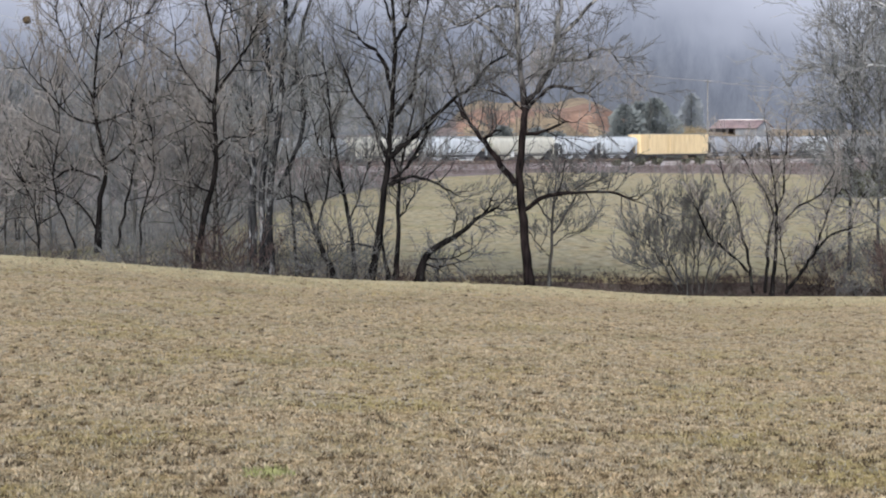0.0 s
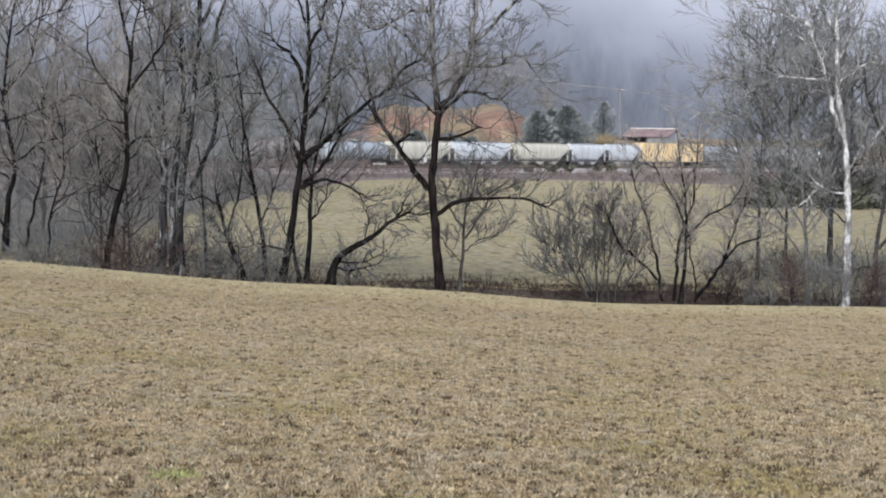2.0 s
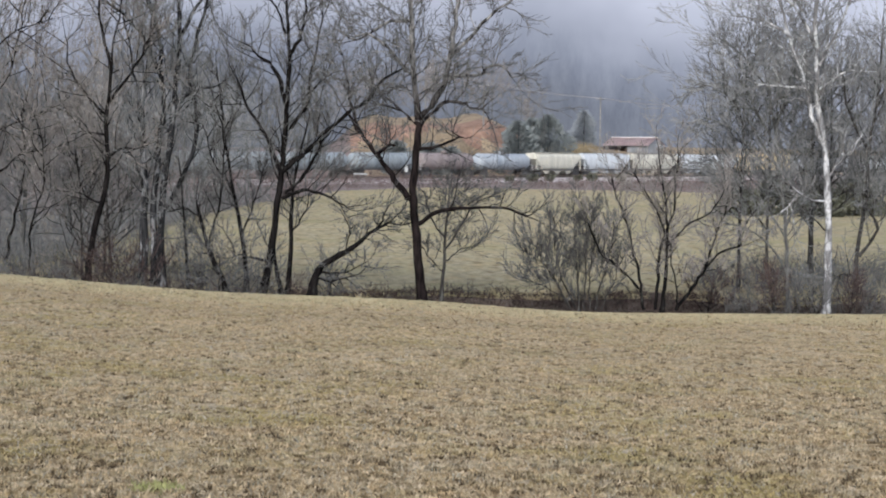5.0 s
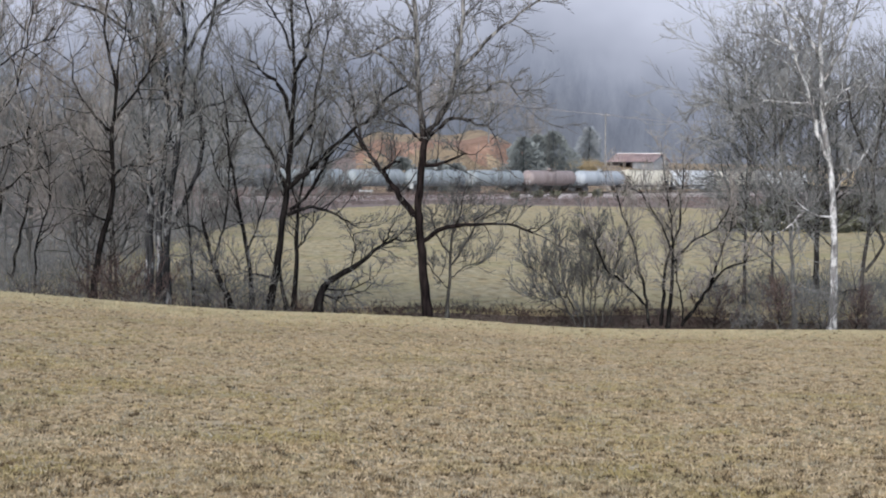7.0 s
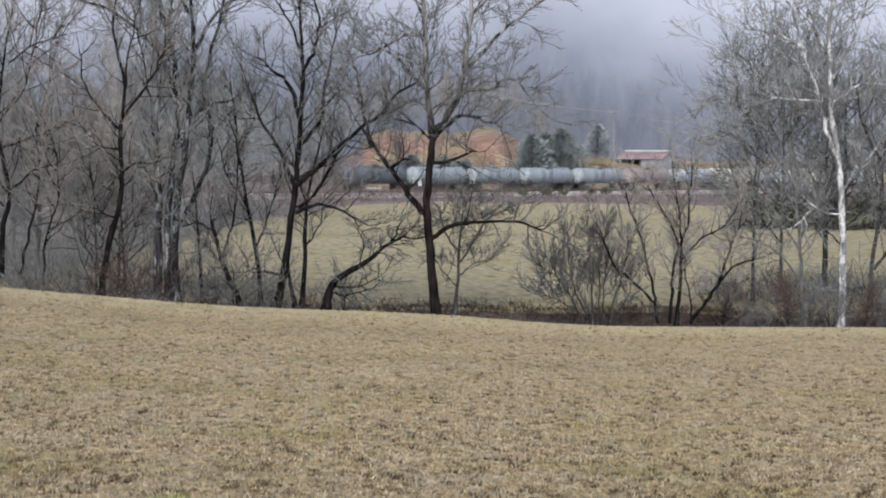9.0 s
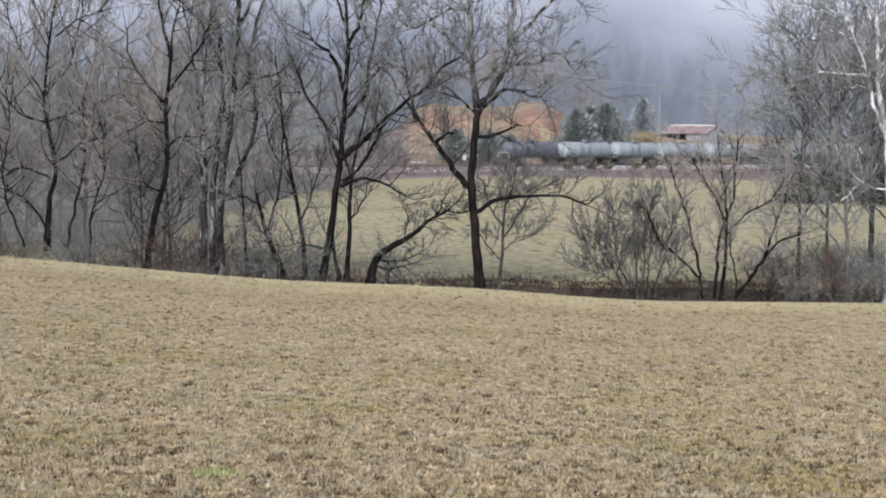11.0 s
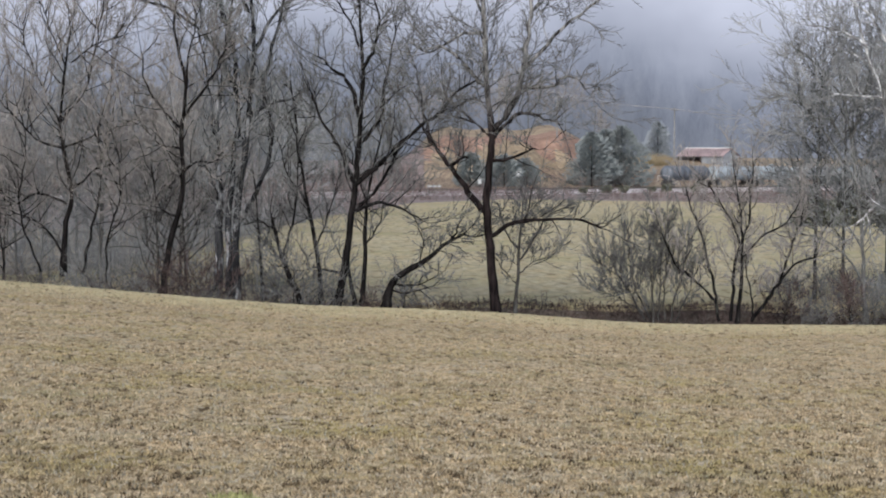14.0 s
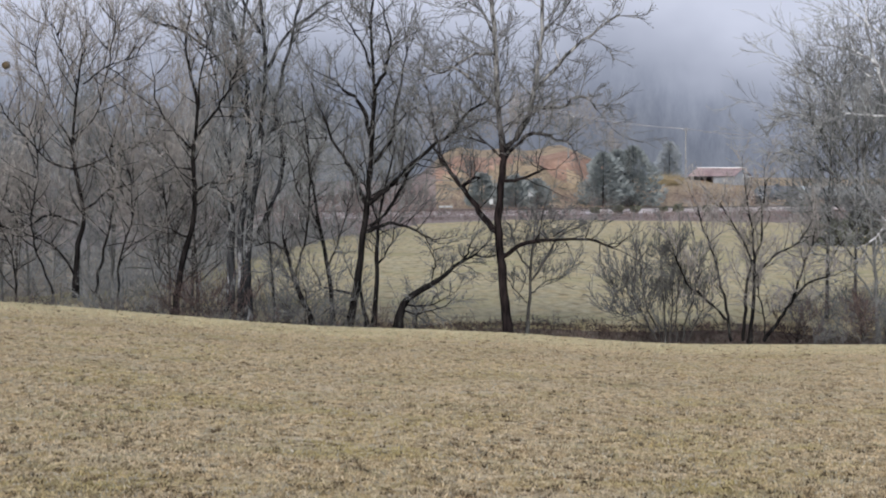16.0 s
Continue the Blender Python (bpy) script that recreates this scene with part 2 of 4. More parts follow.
def link_mesh(name, verts, faces, material, parent=None, label="", smooth=False):
    me = bpy.data.meshes.new(name)
    me.from_pydata(verts, [], faces)
    me.materials.append(material)
    if smooth:
        me.polygons.foreach_set("use_smooth", [True] * len(me.polygons))
    ob = new(name, me)
    ob.parent = parent
    if label:
        ob["label"] = label
    return ob


def part(name, bm, material, parent, label=""):
    me = bpy.data.meshes.new(name)
    bm.to_mesh(me)
    bm.free()
    me.materials.append(material)
    ob = new(name, me)
    ob.parent = parent
    if label:
        ob["label"] = label
    return ob


def box(bm, x0, x1, y0, y1, z0, z1, bevel=0.0):
    r = bmesh.ops.create_cube(bm, size=1)
    for v in r["verts"]:
        v.co = Vector(((x0 + x1) / 2 + v.co.x * (x1 - x0), (y0 + y1) / 2 + v.co.y * (y1 - y0), (z0 + z1) / 2 + v.co.z * (z1 - z0)))
    if bevel:
        edges = list({e for v in r["verts"] for e in v.link_edges})
        bmesh.ops.bevel(bm, geom=edges, offset=bevel, segments=2, affect="EDGES")
    return bm


def rod(bm, a, b, r, n=8):
    a, b = Vector(a), Vector(b)
    m = Matrix.Translation((a + b) / 2) @ (b - a).to_track_quat("Z", "Y").to_matrix().to_4x4()
    bmesh.ops.create_cone(bm, cap_ends=True, segments=n, radius1=r, radius2=r, depth=(b - a).length, matrix=m)
    return bm


def prism(bm, outline, y0, y1):
    """Extrudes an outline of (x, z) from y0 to y1."""
    a = [bm.verts.new((x, y0, z)) for x, z in outline]
    b = [bm.verts.new((x, y1, z)) for x, z in outline]
    bm.faces.new(a)
    bm.faces.new(b[::-1])
    for i in range(len(a)):
        j = (i + 1) % len(a)
        bm.faces.new((a[j], a[i], b[i], b[j]))
    return bm


def thing(name, label, category, m=None, group=""):
    e = new(name)
    e.empty_display_size = 0.3
    if m is not None:
        e.matrix_basis = m
    return tagged(e, label, category, group)


# ---- the ground ----
TRACK = Vector((25.0, 357.0, 1.8))
ALONG = Vector((math.sin(radians(42)), math.cos(radians(42)), 0))
BRINK_X = (-40, -18, -13.4, -7, -4.2, 3.4, 7.3, 9.6, 18, 24, 50)
BRINK_Z = (2.35, 1.63, 1.28, 0.76, 0.58, 0.37, 0.06, -0.12, -0.12, -0.1, 0.03)


def behind_track(x, y):
    """Distance past the track, square to it; negative on the valley side."""
    return (y - TRACK.y) * ALONG.x - (x - TRACK.x) * ALONG.y


def brink(x):
    return sum(np.interp(x + d, BRINK_X, BRINK_Z) for d in (-2, -1, 0, 1, 2)) / 5


def ground_z(x, y):
    xb = x * 78 / max(y, 30)
    if y < 78:
        m_c = (6.5 - brink(xb)) / 78
        k = (0.189 - m_c) / (1 / 20 - 1 / 78)
        s = m_c - k / 78
        z = 6.5 - k - s * y
        if y < 20:
            u = (20 - y) / 20
            z += (4.9 - (6.5 - k)) * u * u if y > 0 else (4.9 - (6.5 - k)) + 0.03 * y * 0
        z += 0.05 * noise.noise((x * 0.15, y * 0.15, 0)) * smoothstep(78, 66, y)
        return z
    zb = brink(xb)
    if y < 96:
        low = -1.05 + 0.15 * noise.noise((x * 0.2, y * 0.2, 3))
        down = smoothstep(78.3, 85.5, y)
        up = smoothstep(86.6, 89.4, y + noise.noise((x * 0.12, 0, 5)))
        z = zb + (low - zb) * down
        return z + (0.0 - z) * up
    w = behind_track(x, y)
    z = 0.12 * noise.noise((x * 0.02, y * 0.02, 9)) * smoothstep(96, 130, y)
    z += 0.9 * smoothstep(-75, -14, w) + 0.45 * smoothstep(-9, -4.5, w)
    if w > 7:
        z += 0.10 * (min(w, 60) - 7)
        z += (7.6 + 2.4 * noise.noise((x * 0.11, 3, 2))) * smoothstep(21, 32, w + 3 * noise.noise((x * 0.12, y * 0.12, 2))) * smoothstep(-4, 8, x) * smoothstep(50, 38, x)
        z += 1.5 * smoothstep(22, 40, w) * smoothstep(40, 60, x)
    return z


def field_edge(x):
    return float(np.interp(x, (-30, -17, -14, -10, 0, 14, 60, 140), (92, 118, 175, 222, 272, 298, 311, 330)))


def zone(x, y):
    w = behind_track(x, y)
    if y < 81.5:
        return 0
    if y < 88.4 + 0.6 * noise.noise((x * 0.3, 7, 0)):
        return 2
    wob = 4 * noise.noise((x * 0.07, y * 0.07, 4))
    if w < -10 and y < field_edge(x) + wob * 0.5 and x > -34:
        return 1
    if -13 < w < 6:
        return 3
    if w > 18 + wob and 2 + wob < x < 46 + wob and 28 + wob < w < 40 + wob:
        return 4
    return 7 if w < -75 else 6 if w < 6 or x < 3 else 5


def axis(parts):
    out = []
    for a, b, step in parts:
        n = max(1, round((b - a) / step))
        out += [a + (b - a) * i / n for i in range(n)]
    return out + [parts[-1][1]]


def build_ground():
    xs = axis([(-2500, -400, 300), (-400, -60, 20), (-60, -24, 2), (-24, 28, 0.7), (28, 110, 2.5), (110, 400, 15), (400, 2500, 300)])
    ys = axis([(-2500, -200, 300), (-200, 0, 25), (0, 16, 2), (16, 96, 0.7), (96, 220, 4), (220, 440, 2.5), (440, 640, 15), (640, 2800, 240)])
    verts = [(x, y, ground_z(x, y)) for y in ys for x in xs]
    nx = len(xs)
    faces, slots = [], []
    for j in range(len(ys) - 1):
        for i in range(nx - 1):
            a = j * nx + i
            faces.append((a, a + 1, a + nx + 1, a + nx))
            slots.append(zone((xs[i] + xs[i + 1]) / 2, (ys[j] + ys[j + 1]) / 2))
    ob = link_mesh("ground", verts, faces, M_PASTURE, smooth=True)
    for m in (M_FIELD, M_BRUSH_SOIL, M_GRAVEL, M_CLAY, M_HILL, M_FAR_SOIL, M_LITTER):
        ob.data.materials.append(m)
    ob.data.polygons.foreach_set("material_index", slots)
    tagged(ob, "dormant straw-coloured pasture, valley field and clay hillside", "ground", kind="structure")


build_ground()


def build_backdrop():
    verts, faces = [], []
    n, r = 64, 640
    zs = (-20, 40, 100, 170)
    for i in range(n + 1):
        a = radians(-75 + 150 * i / n)
        verts += [(r * math.sin(a), r * math.cos(a), z) for z in zs]
    for i in range(n):
        for k in range(3):
            a = i * 4 + k
            faces.append((a, a + 1, a + 5, a + 4))
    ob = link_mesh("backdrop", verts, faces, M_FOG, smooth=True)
    tagged(ob, "glowing sheet painted as a wooded ridge in grey-blue fog", "ridge", kind="structure")


build_backdrop()

# ---- bare trees ----
class Tubes:
    def __init__(self):
        self.v, self.f = [], []

    def tube(self, pts, radii, n):
        base = len(self.v)
        for i, p in enumerate(pts):
            d = (pts[min(i + 1, len(pts) - 1)] - pts[max(i - 1, 0)]).normalized()
            u = d.orthogonal().normalized()
            w = d.cross(u)
            for k in range(n):
                a = 2 * math.pi * k / n
                self.v.append(p + (u * math.cos(a) + w * math.sin(a)) * radii[i])
        for i in range(len(pts) - 1):
            for k in range(n):
                a, b = base + i * n + k, base + i * n + (k + 1) % n
                self.f.append((a, b, b + n, a + n))


def wander(rng, p, d, length, n, wob, up):
    pts, d = [p], d.normalized()
    for i in range(n):
        d = (d + Vector((rng.uniform(-wob, wob), rng.uniform(-wob, wob), rng.uniform(-wob, wob) + up))).normalized()
        pts.append(pts[-1] + d * (length / n))
    return pts


def spray(rng, tw, p, d, length, r, level, up=0.1, kids=5, spread=0.8, fine=(2, 3, 6), wob=0.30, stem=None):
    """A branch with its side twigs, down to the finest; stem: the mesh that takes the branch itself."""
    n = fine[min(level, 2)]
    pts = wander(rng, p, d, length, n, wob, up * rng.uniform(0, 2))
    (stem or tw).tube(pts, [max(0.0105, r * (1 - 0.65 * i / n)) for i in range(n + 1)], 4 if level > 1 else 3)
    if level == 0:
        return
    for k in range(kids + (level > 1) * 2):
        t = 0.2 + 0.8 * (k + rng.random()) / (kids + (level > 1) * 2)
        i = min(n - 1, int(t * n))
        q = pts[i].lerp(pts[i + 1], t * n - i)
        axis_d = (pts[i + 1] - pts[i]).normalized()
        side = Vector((rng.gauss(0, 1), rng.gauss(0, 1), rng.gauss(0, 0.7)))
        side = (side - axis_d * side.dot(axis_d)).normalized()
        nd = axis_d * 0.9 + side * spread * rng.uniform(0.6, 1.2)
        spray(rng, tw, q, nd, length * rng.uniform(0.35, 0.68), r * 0.6, level - 1, up, kids, spread, fine, wob)


def curve_points(rng, pts, depth, jit=0.07):
    """Control points (x, z) of a limb, as a smooth path that also sways towards and from the viewer."""
    y = 0.0
    sway = rng.uniform(-depth, depth)
    ctrl = []
    total = len(pts) - 1
    for i, (x, z) in enumerate(pts):
        ctrl.append(Vector((x, sway * (i / max(1, total)) ** 1.3, z)))
    out = []
    for i in range(total):
        p0, p1, p2, p3 = ctrl[max(0, i - 1)], ctrl[i], ctrl[i + 1], ctrl[min(total, i + 2)]
        for s in range(4):
            t = s / 4
            out.append(0.5 * (2 * p1 + (p2 - p0) * t + (2 * p0 - 5 * p1 + 4 * p2 - p3) * t * t + (3 * p1 - p0 - 3 * p2 + p3) * t ** 3))
    out.append(ctrl[-1])
    return [p + Vector((rng.uniform(-jit, jit), rng.uniform(-jit, jit), rng.uniform(-jit, jit) * 0.5)) if 0 < i < len(out) - 1 else p for i, p in enumerate(out)]


def clothe(rng, tw, bo, pts, r0, r1, every, length, level, start, up, kids, spread, fine, wob, slim):
    """Twigs along a limb's path and at its tip."""
    run = sum((b - a).length for a, b in zip(pts, pts[1:]))
    count = max(2, int(run / every))
    for k in range(count):
        t = start + (1 - start) * (k + rng.random()) / count
        f = t * (len(pts) - 1)
        i = min(len(pts) - 2, int(f))
        q = pts[i].lerp(pts[i + 1], f - i)
        d = (pts[i + 1] - pts[i]).normalized()
        side = Vector((rng.gauss(0, 1), rng.gauss(0, 1), rng.gauss(0.1, 0.7)))
        side = (side - d * side.dot(d)).normalized()
        r = (r0 + (r1 - r0) * t) * 0.32
        spray(rng, tw, q, d * 0.5 + side * spread, length * rng.uniform(0.5, 1.1) * (1.15 - 0.45 * t), slim * min(max(r, 0.03), 0.052), level, up, kids, spread, fine, wob, bo if level > 1 else None)
    spray(rng, tw, pts[-1], pts[-1] - pts[-2], length, r1 * 0.8, level, up, kids, spread * 0.8, fine, wob, bo if level > 1 else None)


def bare_tree(label, base, trunk, limbs, seed, r0, bark, twig, every=0.5, length=2.3, level=2, up=0.13, kids=4, spread=0.75, depth=1.0, start=0.35, fine=(2, 3, 6), wob=0.23, slim=1.0, tip=0.25, name="bare_tree", group="trees along the creek"):
    rng = random.Random(seed)
    tree = thing(name, label, "tree", pose(*base), group)
    tw = Tubes()
    path = curve_points(rng, trunk, 0.3, 0.03)
    path = [path[0] - Vector((0, 0, 0.7))] + path
    n = len(path) - 1
    r1 = max(0.012, r0 * tip)
    tr = Tubes()
    tr.tube(path, [r0 * (1.3, 1.3, 1.12)[min(i, 2)] * rng.uniform(0.9, 1.1) * (1 - (1 - r1 / r0) * i / n) if i < 3 else r0 * rng.uniform(0.9, 1.1) * (1 - (1 - r1 / r0) * i / n) for i in range(n + 1)], 9)
    link_mesh("trunk", tr.v, tr.f, bark, tree, smooth=True)
    bo = Tubes()
    clothe(rng, tw, bo, path, r0, r1, every * 1.3, length, level, start, up, kids, spread, fine, wob, slim)
    for r, pts in limbs:
        r *= 1.2
        lp = curve_points(rng, pts, depth)
        m = len(lp) - 1
        lb = Tubes()
        lb.tube(lp, [max(0.012, r * rng.uniform(0.88, 1.12) * (1 - 0.62 * i / m)) for i in range(m + 1)], 6)
        link_mesh("limb", lb.v, lb.f, bark, tree, smooth=True)
        clothe(rng, tw, bo, lp, r, r * 0.3, every, length, level, 0.25, up, kids, spread, fine, wob, slim)
    base_index, thin = len(tw.v), len(tw.f)
    faces = tw.f + [tuple(i + base_index for i in f) for f in bo.f]
    crown = link_mesh("crown", tw.v + bo.v, faces, twig, tree, "bare branches and fine twigs")
    crown.data.materials.append(bark)
    crown.data.polygons.foreach_set("material_index", [0] * thin + [1] * (len(faces) - thin))
    return tree


def wild_tree(label, base, height, seed, r0, bark, twig, lean=0.0, limbs=9, first=0.25, reach=0.42, steep=1.0, **more):
    """A tree with its limbs set by chance round a wandering trunk."""
    rng = random.Random(seed * 7 + 1)
    trunk = [(lean * height * t + rng.uniform(-0.03, 0.03) * height * t, height * t) for t in (0, 0.25, 0.5, 0.75, 1.0)]
    arms = []
    for k in range(limbs):
        t = first + (0.9 - first) * (k + rng.random() * 0.7) / limbs
        i = min(3, int(t * 4))
        u = t * 4 - i
        x = trunk[i][0] * (1 - u) + trunk[i + 1][0] * u
        z = height * t
        side = -1 if (k + seed) % 2 else 1
        L = height * reach * (1.15 - 0.75 * t) * rng.uniform(0.75, 1.2)
        arms.append((r0 * 0.45 * (1.1 - 0.7 * t), [(x, z), (x + side * L * 0.4, z + L * 0.35 * steep), (x + side * L * rng.uniform(0.65, 0.95), z + L * rng.uniform(0.75, 1.0) * steep)]))
    return bare_tree(label, base, trunk, arms, seed, r0, bark, twig, **more)


# creek-side trees, from the wooded end of the pasture along the creek
bare_tree('broad bare tree with reddish-brown twigs above creek brush', (-15.49, 86.00, 1.95), [(0.00, 0.00), (0.13, 1.77), (0.38, 3.04), (0.00, 5.06), (-0.13, 6.33), (0.13, 8.86), (0.38, 10.38)], [
    (0.056, [(0.13, 2.53), (-1.14, 3.03), (-2.41, 2.52), (-3.67, 3.78)]),
    (0.050, [(0.00, 0.25), (-0.89, 1.52), (-2.15, 2.14), (-3.42, 2.52)]),
    (0.056, [(0.38, 3.17), (1.39, 4.06), (2.15, 4.31)]),
    (0.050, [(0.00, 5.06), (1.39, 5.58), (3.17, 6.34)]),
    (0.050, [(0.00, 5.06), (-1.14, 5.44), (-2.41, 6.83), (-3.17, 7.58)]),
    (0.043, [(-0.13, 6.08), (-0.89, 7.59), (-1.65, 9.36), (-1.90, 10.63)]),
    (0.043, [(0.00, 6.33), (1.14, 7.85), (1.65, 10.39), (1.90, 11.78)]),
] + [
    (0.037, [(0.13, 8.61), (-0.63, 10.38), (-1.14, 11.64)]),
    (0.037, [(0.38, 8.86), (1.39, 9.63), (2.91, 10.14)]),
    (0.060, [(0.89, -0.50), (1.27, 1.52), (1.65, 3.55), (1.52, 6.08), (2.03, 8.11)]),
    (0.050, [(-1.01, -0.51), (-1.65, 1.26), (-1.90, 3.03), (-1.52, 5.06), (-1.90, 7.08)]),
    (0.050, [(1.90, -1.01), (2.03, 1.02), (2.66, 3.05), (2.53, 5.07)]),
    (0.040, [(-2.66, -0.52), (-2.91, 1.51), (-3.67, 3.02)]),
], 11, 0.14, M_BARK, M_TWIG_RED, every=0.40, length=2.9, up=0.12, spread=0.7)

bare_tree('slender bare tree with a crooked dark trunk', (-11.05, 86.00, 0.45), [(0.00, 0.00), (0.25, 2.03), (0.76, 4.05), (0.89, 5.83), (0.81, 7.35), (1.01, 9.37), (0.51, 11.90), (0.76, 13.68)], [
    (0.062, [(0.81, 5.32), (1.52, 5.96), (2.28, 5.96)]),
    (0.062, [(0.81, 7.47), (0.00, 8.36), (-0.76, 9.37), (-1.01, 10.89)]),
    (0.062, [(0.89, 7.98), (1.77, 9.12), (2.41, 10.14), (3.04, 11.41)]),
    (0.045, [(0.81, 6.59), (-0.25, 6.84), (-1.27, 8.10)]),
    (0.045, [(1.01, 9.12), (1.27, 11.15), (1.77, 13.18)]),
    (0.050, [(0.63, 3.55), (-0.25, 4.05), (-0.63, 5.82)]),
], 12, 0.16, M_BARK, M_TWIG_RED, every=0.46, length=2.4, up=0.12)

bare_tree('tall grey sycamore with several upright stems', (-7.85, 87.00, 0.26), [(0.00, 0.00), (0.00, 3.46), (0.38, 6.79), (0.64, 9.35), (0.77, 11.92), (0.51, 15.50), (0.77, 18.06)], [
    (0.140, [(-0.38, 0.13), (-0.31, 4.23), (0.00, 7.81), (-0.26, 11.40), (-1.02, 13.96), (-1.28, 16.52)]),
    (0.125, [(-0.77, 0.13), (-0.72, 4.22), (-0.82, 8.07), (-0.51, 11.40), (0.00, 14.47)]),
    (0.085, [(-1.02, 0.25), (-0.90, 3.45), (-0.90, 6.79), (-1.28, 9.60), (-1.79, 12.16)]),
    (0.105, [(0.13, 3.46), (1.02, 5.00), (1.54, 7.05), (1.28, 9.87), (2.05, 12.95), (2.56, 15.51)]),
    (0.105, [(0.51, 8.20), (1.28, 8.72), (2.43, 8.98)]),
    (0.090, [(0.77, 11.15), (1.79, 12.94), (3.59, 14.36)]),
    (0.090, [(0.00, 9.35), (-1.02, 11.40), (-2.82, 12.93), (-4.36, 13.43)]),
    (0.085, [(0.51, 12.94), (-0.26, 14.47), (-1.02, 16.01)]),
], 13, 0.19, M_BARK_GREY, M_TWIG_GREY, every=0.48, length=2.5, up=0.14, spread=0.65)

bare_tree('thin bare sapling beside the creek', (-6.57, 86.00, 0.21), [(0.00, 0.00), (-0.13, 2.28), (-0.23, 3.80), (-0.43, 5.82)], [
    (0.025, [(-0.13, 2.28), (0.33, 3.29), (0.71, 4.31)]),
    (0.020, [(-0.18, 3.04), (-0.68, 4.05), (-0.94, 5.31)]),
], 14, 0.085, M_BARK, M_TWIG, every=0.35, length=0.8, level=1)

bare_tree('dark leaning creek tree with a split stem', (-4.85, 86.00, 0.09), [(0.00, 0.00), (-0.51, 1.14), (-0.89, 2.15), (-1.27, 3.54), (-1.39, 3.92)], [
    (0.050, [(-0.89, 1.90), (-0.51, 3.16), (-0.25, 4.94), (-0.13, 6.96), (-0.63, 8.73)]),
    (0.040, [(-1.27, 3.41), (-1.90, 3.66), (-2.66, 3.53)]),
    (0.050, [(-0.25, 0.51), (-0.89, 1.90), (-1.90, 2.90)]),
], 15, 0.155, M_BARK, M_TWIG, every=0.4, length=1.5)

bare_tree('slim bare creek tree', (-4.01, 87.00, 0.10), [(0.00, 0.00), (-0.13, 1.84), (-0.51, 3.89), (-0.90, 5.94), (-1.15, 7.99), (-1.41, 10.04)], [
    (0.040, [(-0.26, 2.36), (0.26, 3.89), (0.77, 5.69)]),
    (0.040, [(-0.64, 4.40), (-1.54, 5.94), (-2.05, 7.73)]),
    (0.040, [(-1.02, 6.96), (-0.38, 8.25), (-0.26, 9.53)]),
], 16, 0.12, M_BARK, M_TWIG, every=0.4, length=1.6)

bare_tree('dark spreading creek tree with long forked limbs', (-3.22, 85.00, 0.17), [(0.00, 0.00), (0.35, 1.63), (0.55, 3.38), (0.80, 5.38), (0.93, 7.14), (1.05, 8.89), (1.10, 10.64), (0.93, 12.89), (1.05, 14.40)], [
    (0.130, [(0.75, 5.26), (1.68, 6.01), (2.55, 6.89), (3.68, 7.90), (4.56, 8.53)]),
    (0.080, [(4.43, 8.40), (5.31, 9.41), (6.06, 9.91)]),
    (0.090, [(0.80, 5.38), (0.05, 6.88), (-0.70, 8.13), (-1.20, 9.38)]),
    (0.090, [(1.00, 8.14), (0.55, 9.64), (-0.20, 10.39), (-0.83, 10.88)]),
    (0.080, [(1.10, 10.39), (1.55, 11.14), (1.80, 12.40), (1.55, 13.90)]),
    (0.080, [(0.80, 4.13), (1.80, 4.51), (2.80, 4.27), (3.68, 3.77)]),
] + [
    (0.080, [(0.93, 4.38), (1.80, 5.14), (2.55, 6.64), (2.93, 7.14)]),
    (0.080, [(1.05, 7.14), (1.80, 8.14), (2.18, 10.15), (2.55, 12.40)]),
    (0.050, [(0.18, 1.38), (-0.70, 1.50), (-1.45, 1.75)]),
    (0.050, [(0.93, 11.39), (0.30, 12.89), (-0.45, 13.89)]),
], 17, 0.19, M_BARK, M_TWIG, every=0.46, length=2.5, kids=4, up=0.13)

bare_tree('straight dark stem beside a forked creek tree', (-2.13, 85.50, 0.14), [(0.00, 0.00), (0.13, 1.89), (0.15, 3.90), (0.45, 5.92), (0.96, 7.93)], [
    (0.040, [(0.15, 2.64), (0.70, 3.40), (0.96, 4.41)]),
    (0.040, [(0.20, 4.41), (-0.30, 5.92), (-0.55, 7.17)]),
], 18, 0.13, M_BARK, M_TWIG, every=0.45, length=1.4)

bare_tree('small bare stem leaning out of the creek bank', (-2.43, 85.50, 0.14), [(0.00, 0.00), (-0.25, 1.38), (-0.38, 3.15)], [
    (0.030, [(-0.25, 1.38), (-0.76, 2.39), (-1.26, 3.39)]),
], 19, 0.12, M_BARK, M_TWIG, every=0.3, length=0.9, level=1)

bare_tree('fallen dark trunk leaning low over the creek bank', (-1.03, 84.50, 0.14), [(0.00, 0.00), (0.17, 0.82), (0.75, 1.45), (1.74, 2.00), (2.49, 2.65), (3.36, 3.15)], [
    (0.060, [(2.36, 2.57), (2.99, 3.07), (3.23, 3.70)]),
    (0.040, [(0.37, 0.95), (1.37, 0.95), (2.36, 1.45)]),
    (0.040, [(0.25, 0.70), (0.87, 0.58), (2.11, 0.95)]),
    (0.030, [(1.37, 1.82), (1.62, 2.69), (1.49, 3.44)]),
    (0.040, [(3.31, 3.15), (4.11, 3.08), (4.60, 3.33)]),
], 20, 0.21, M_BARK, M_TWIG, every=0.36, length=1.2, start=0.6, up=0.03)

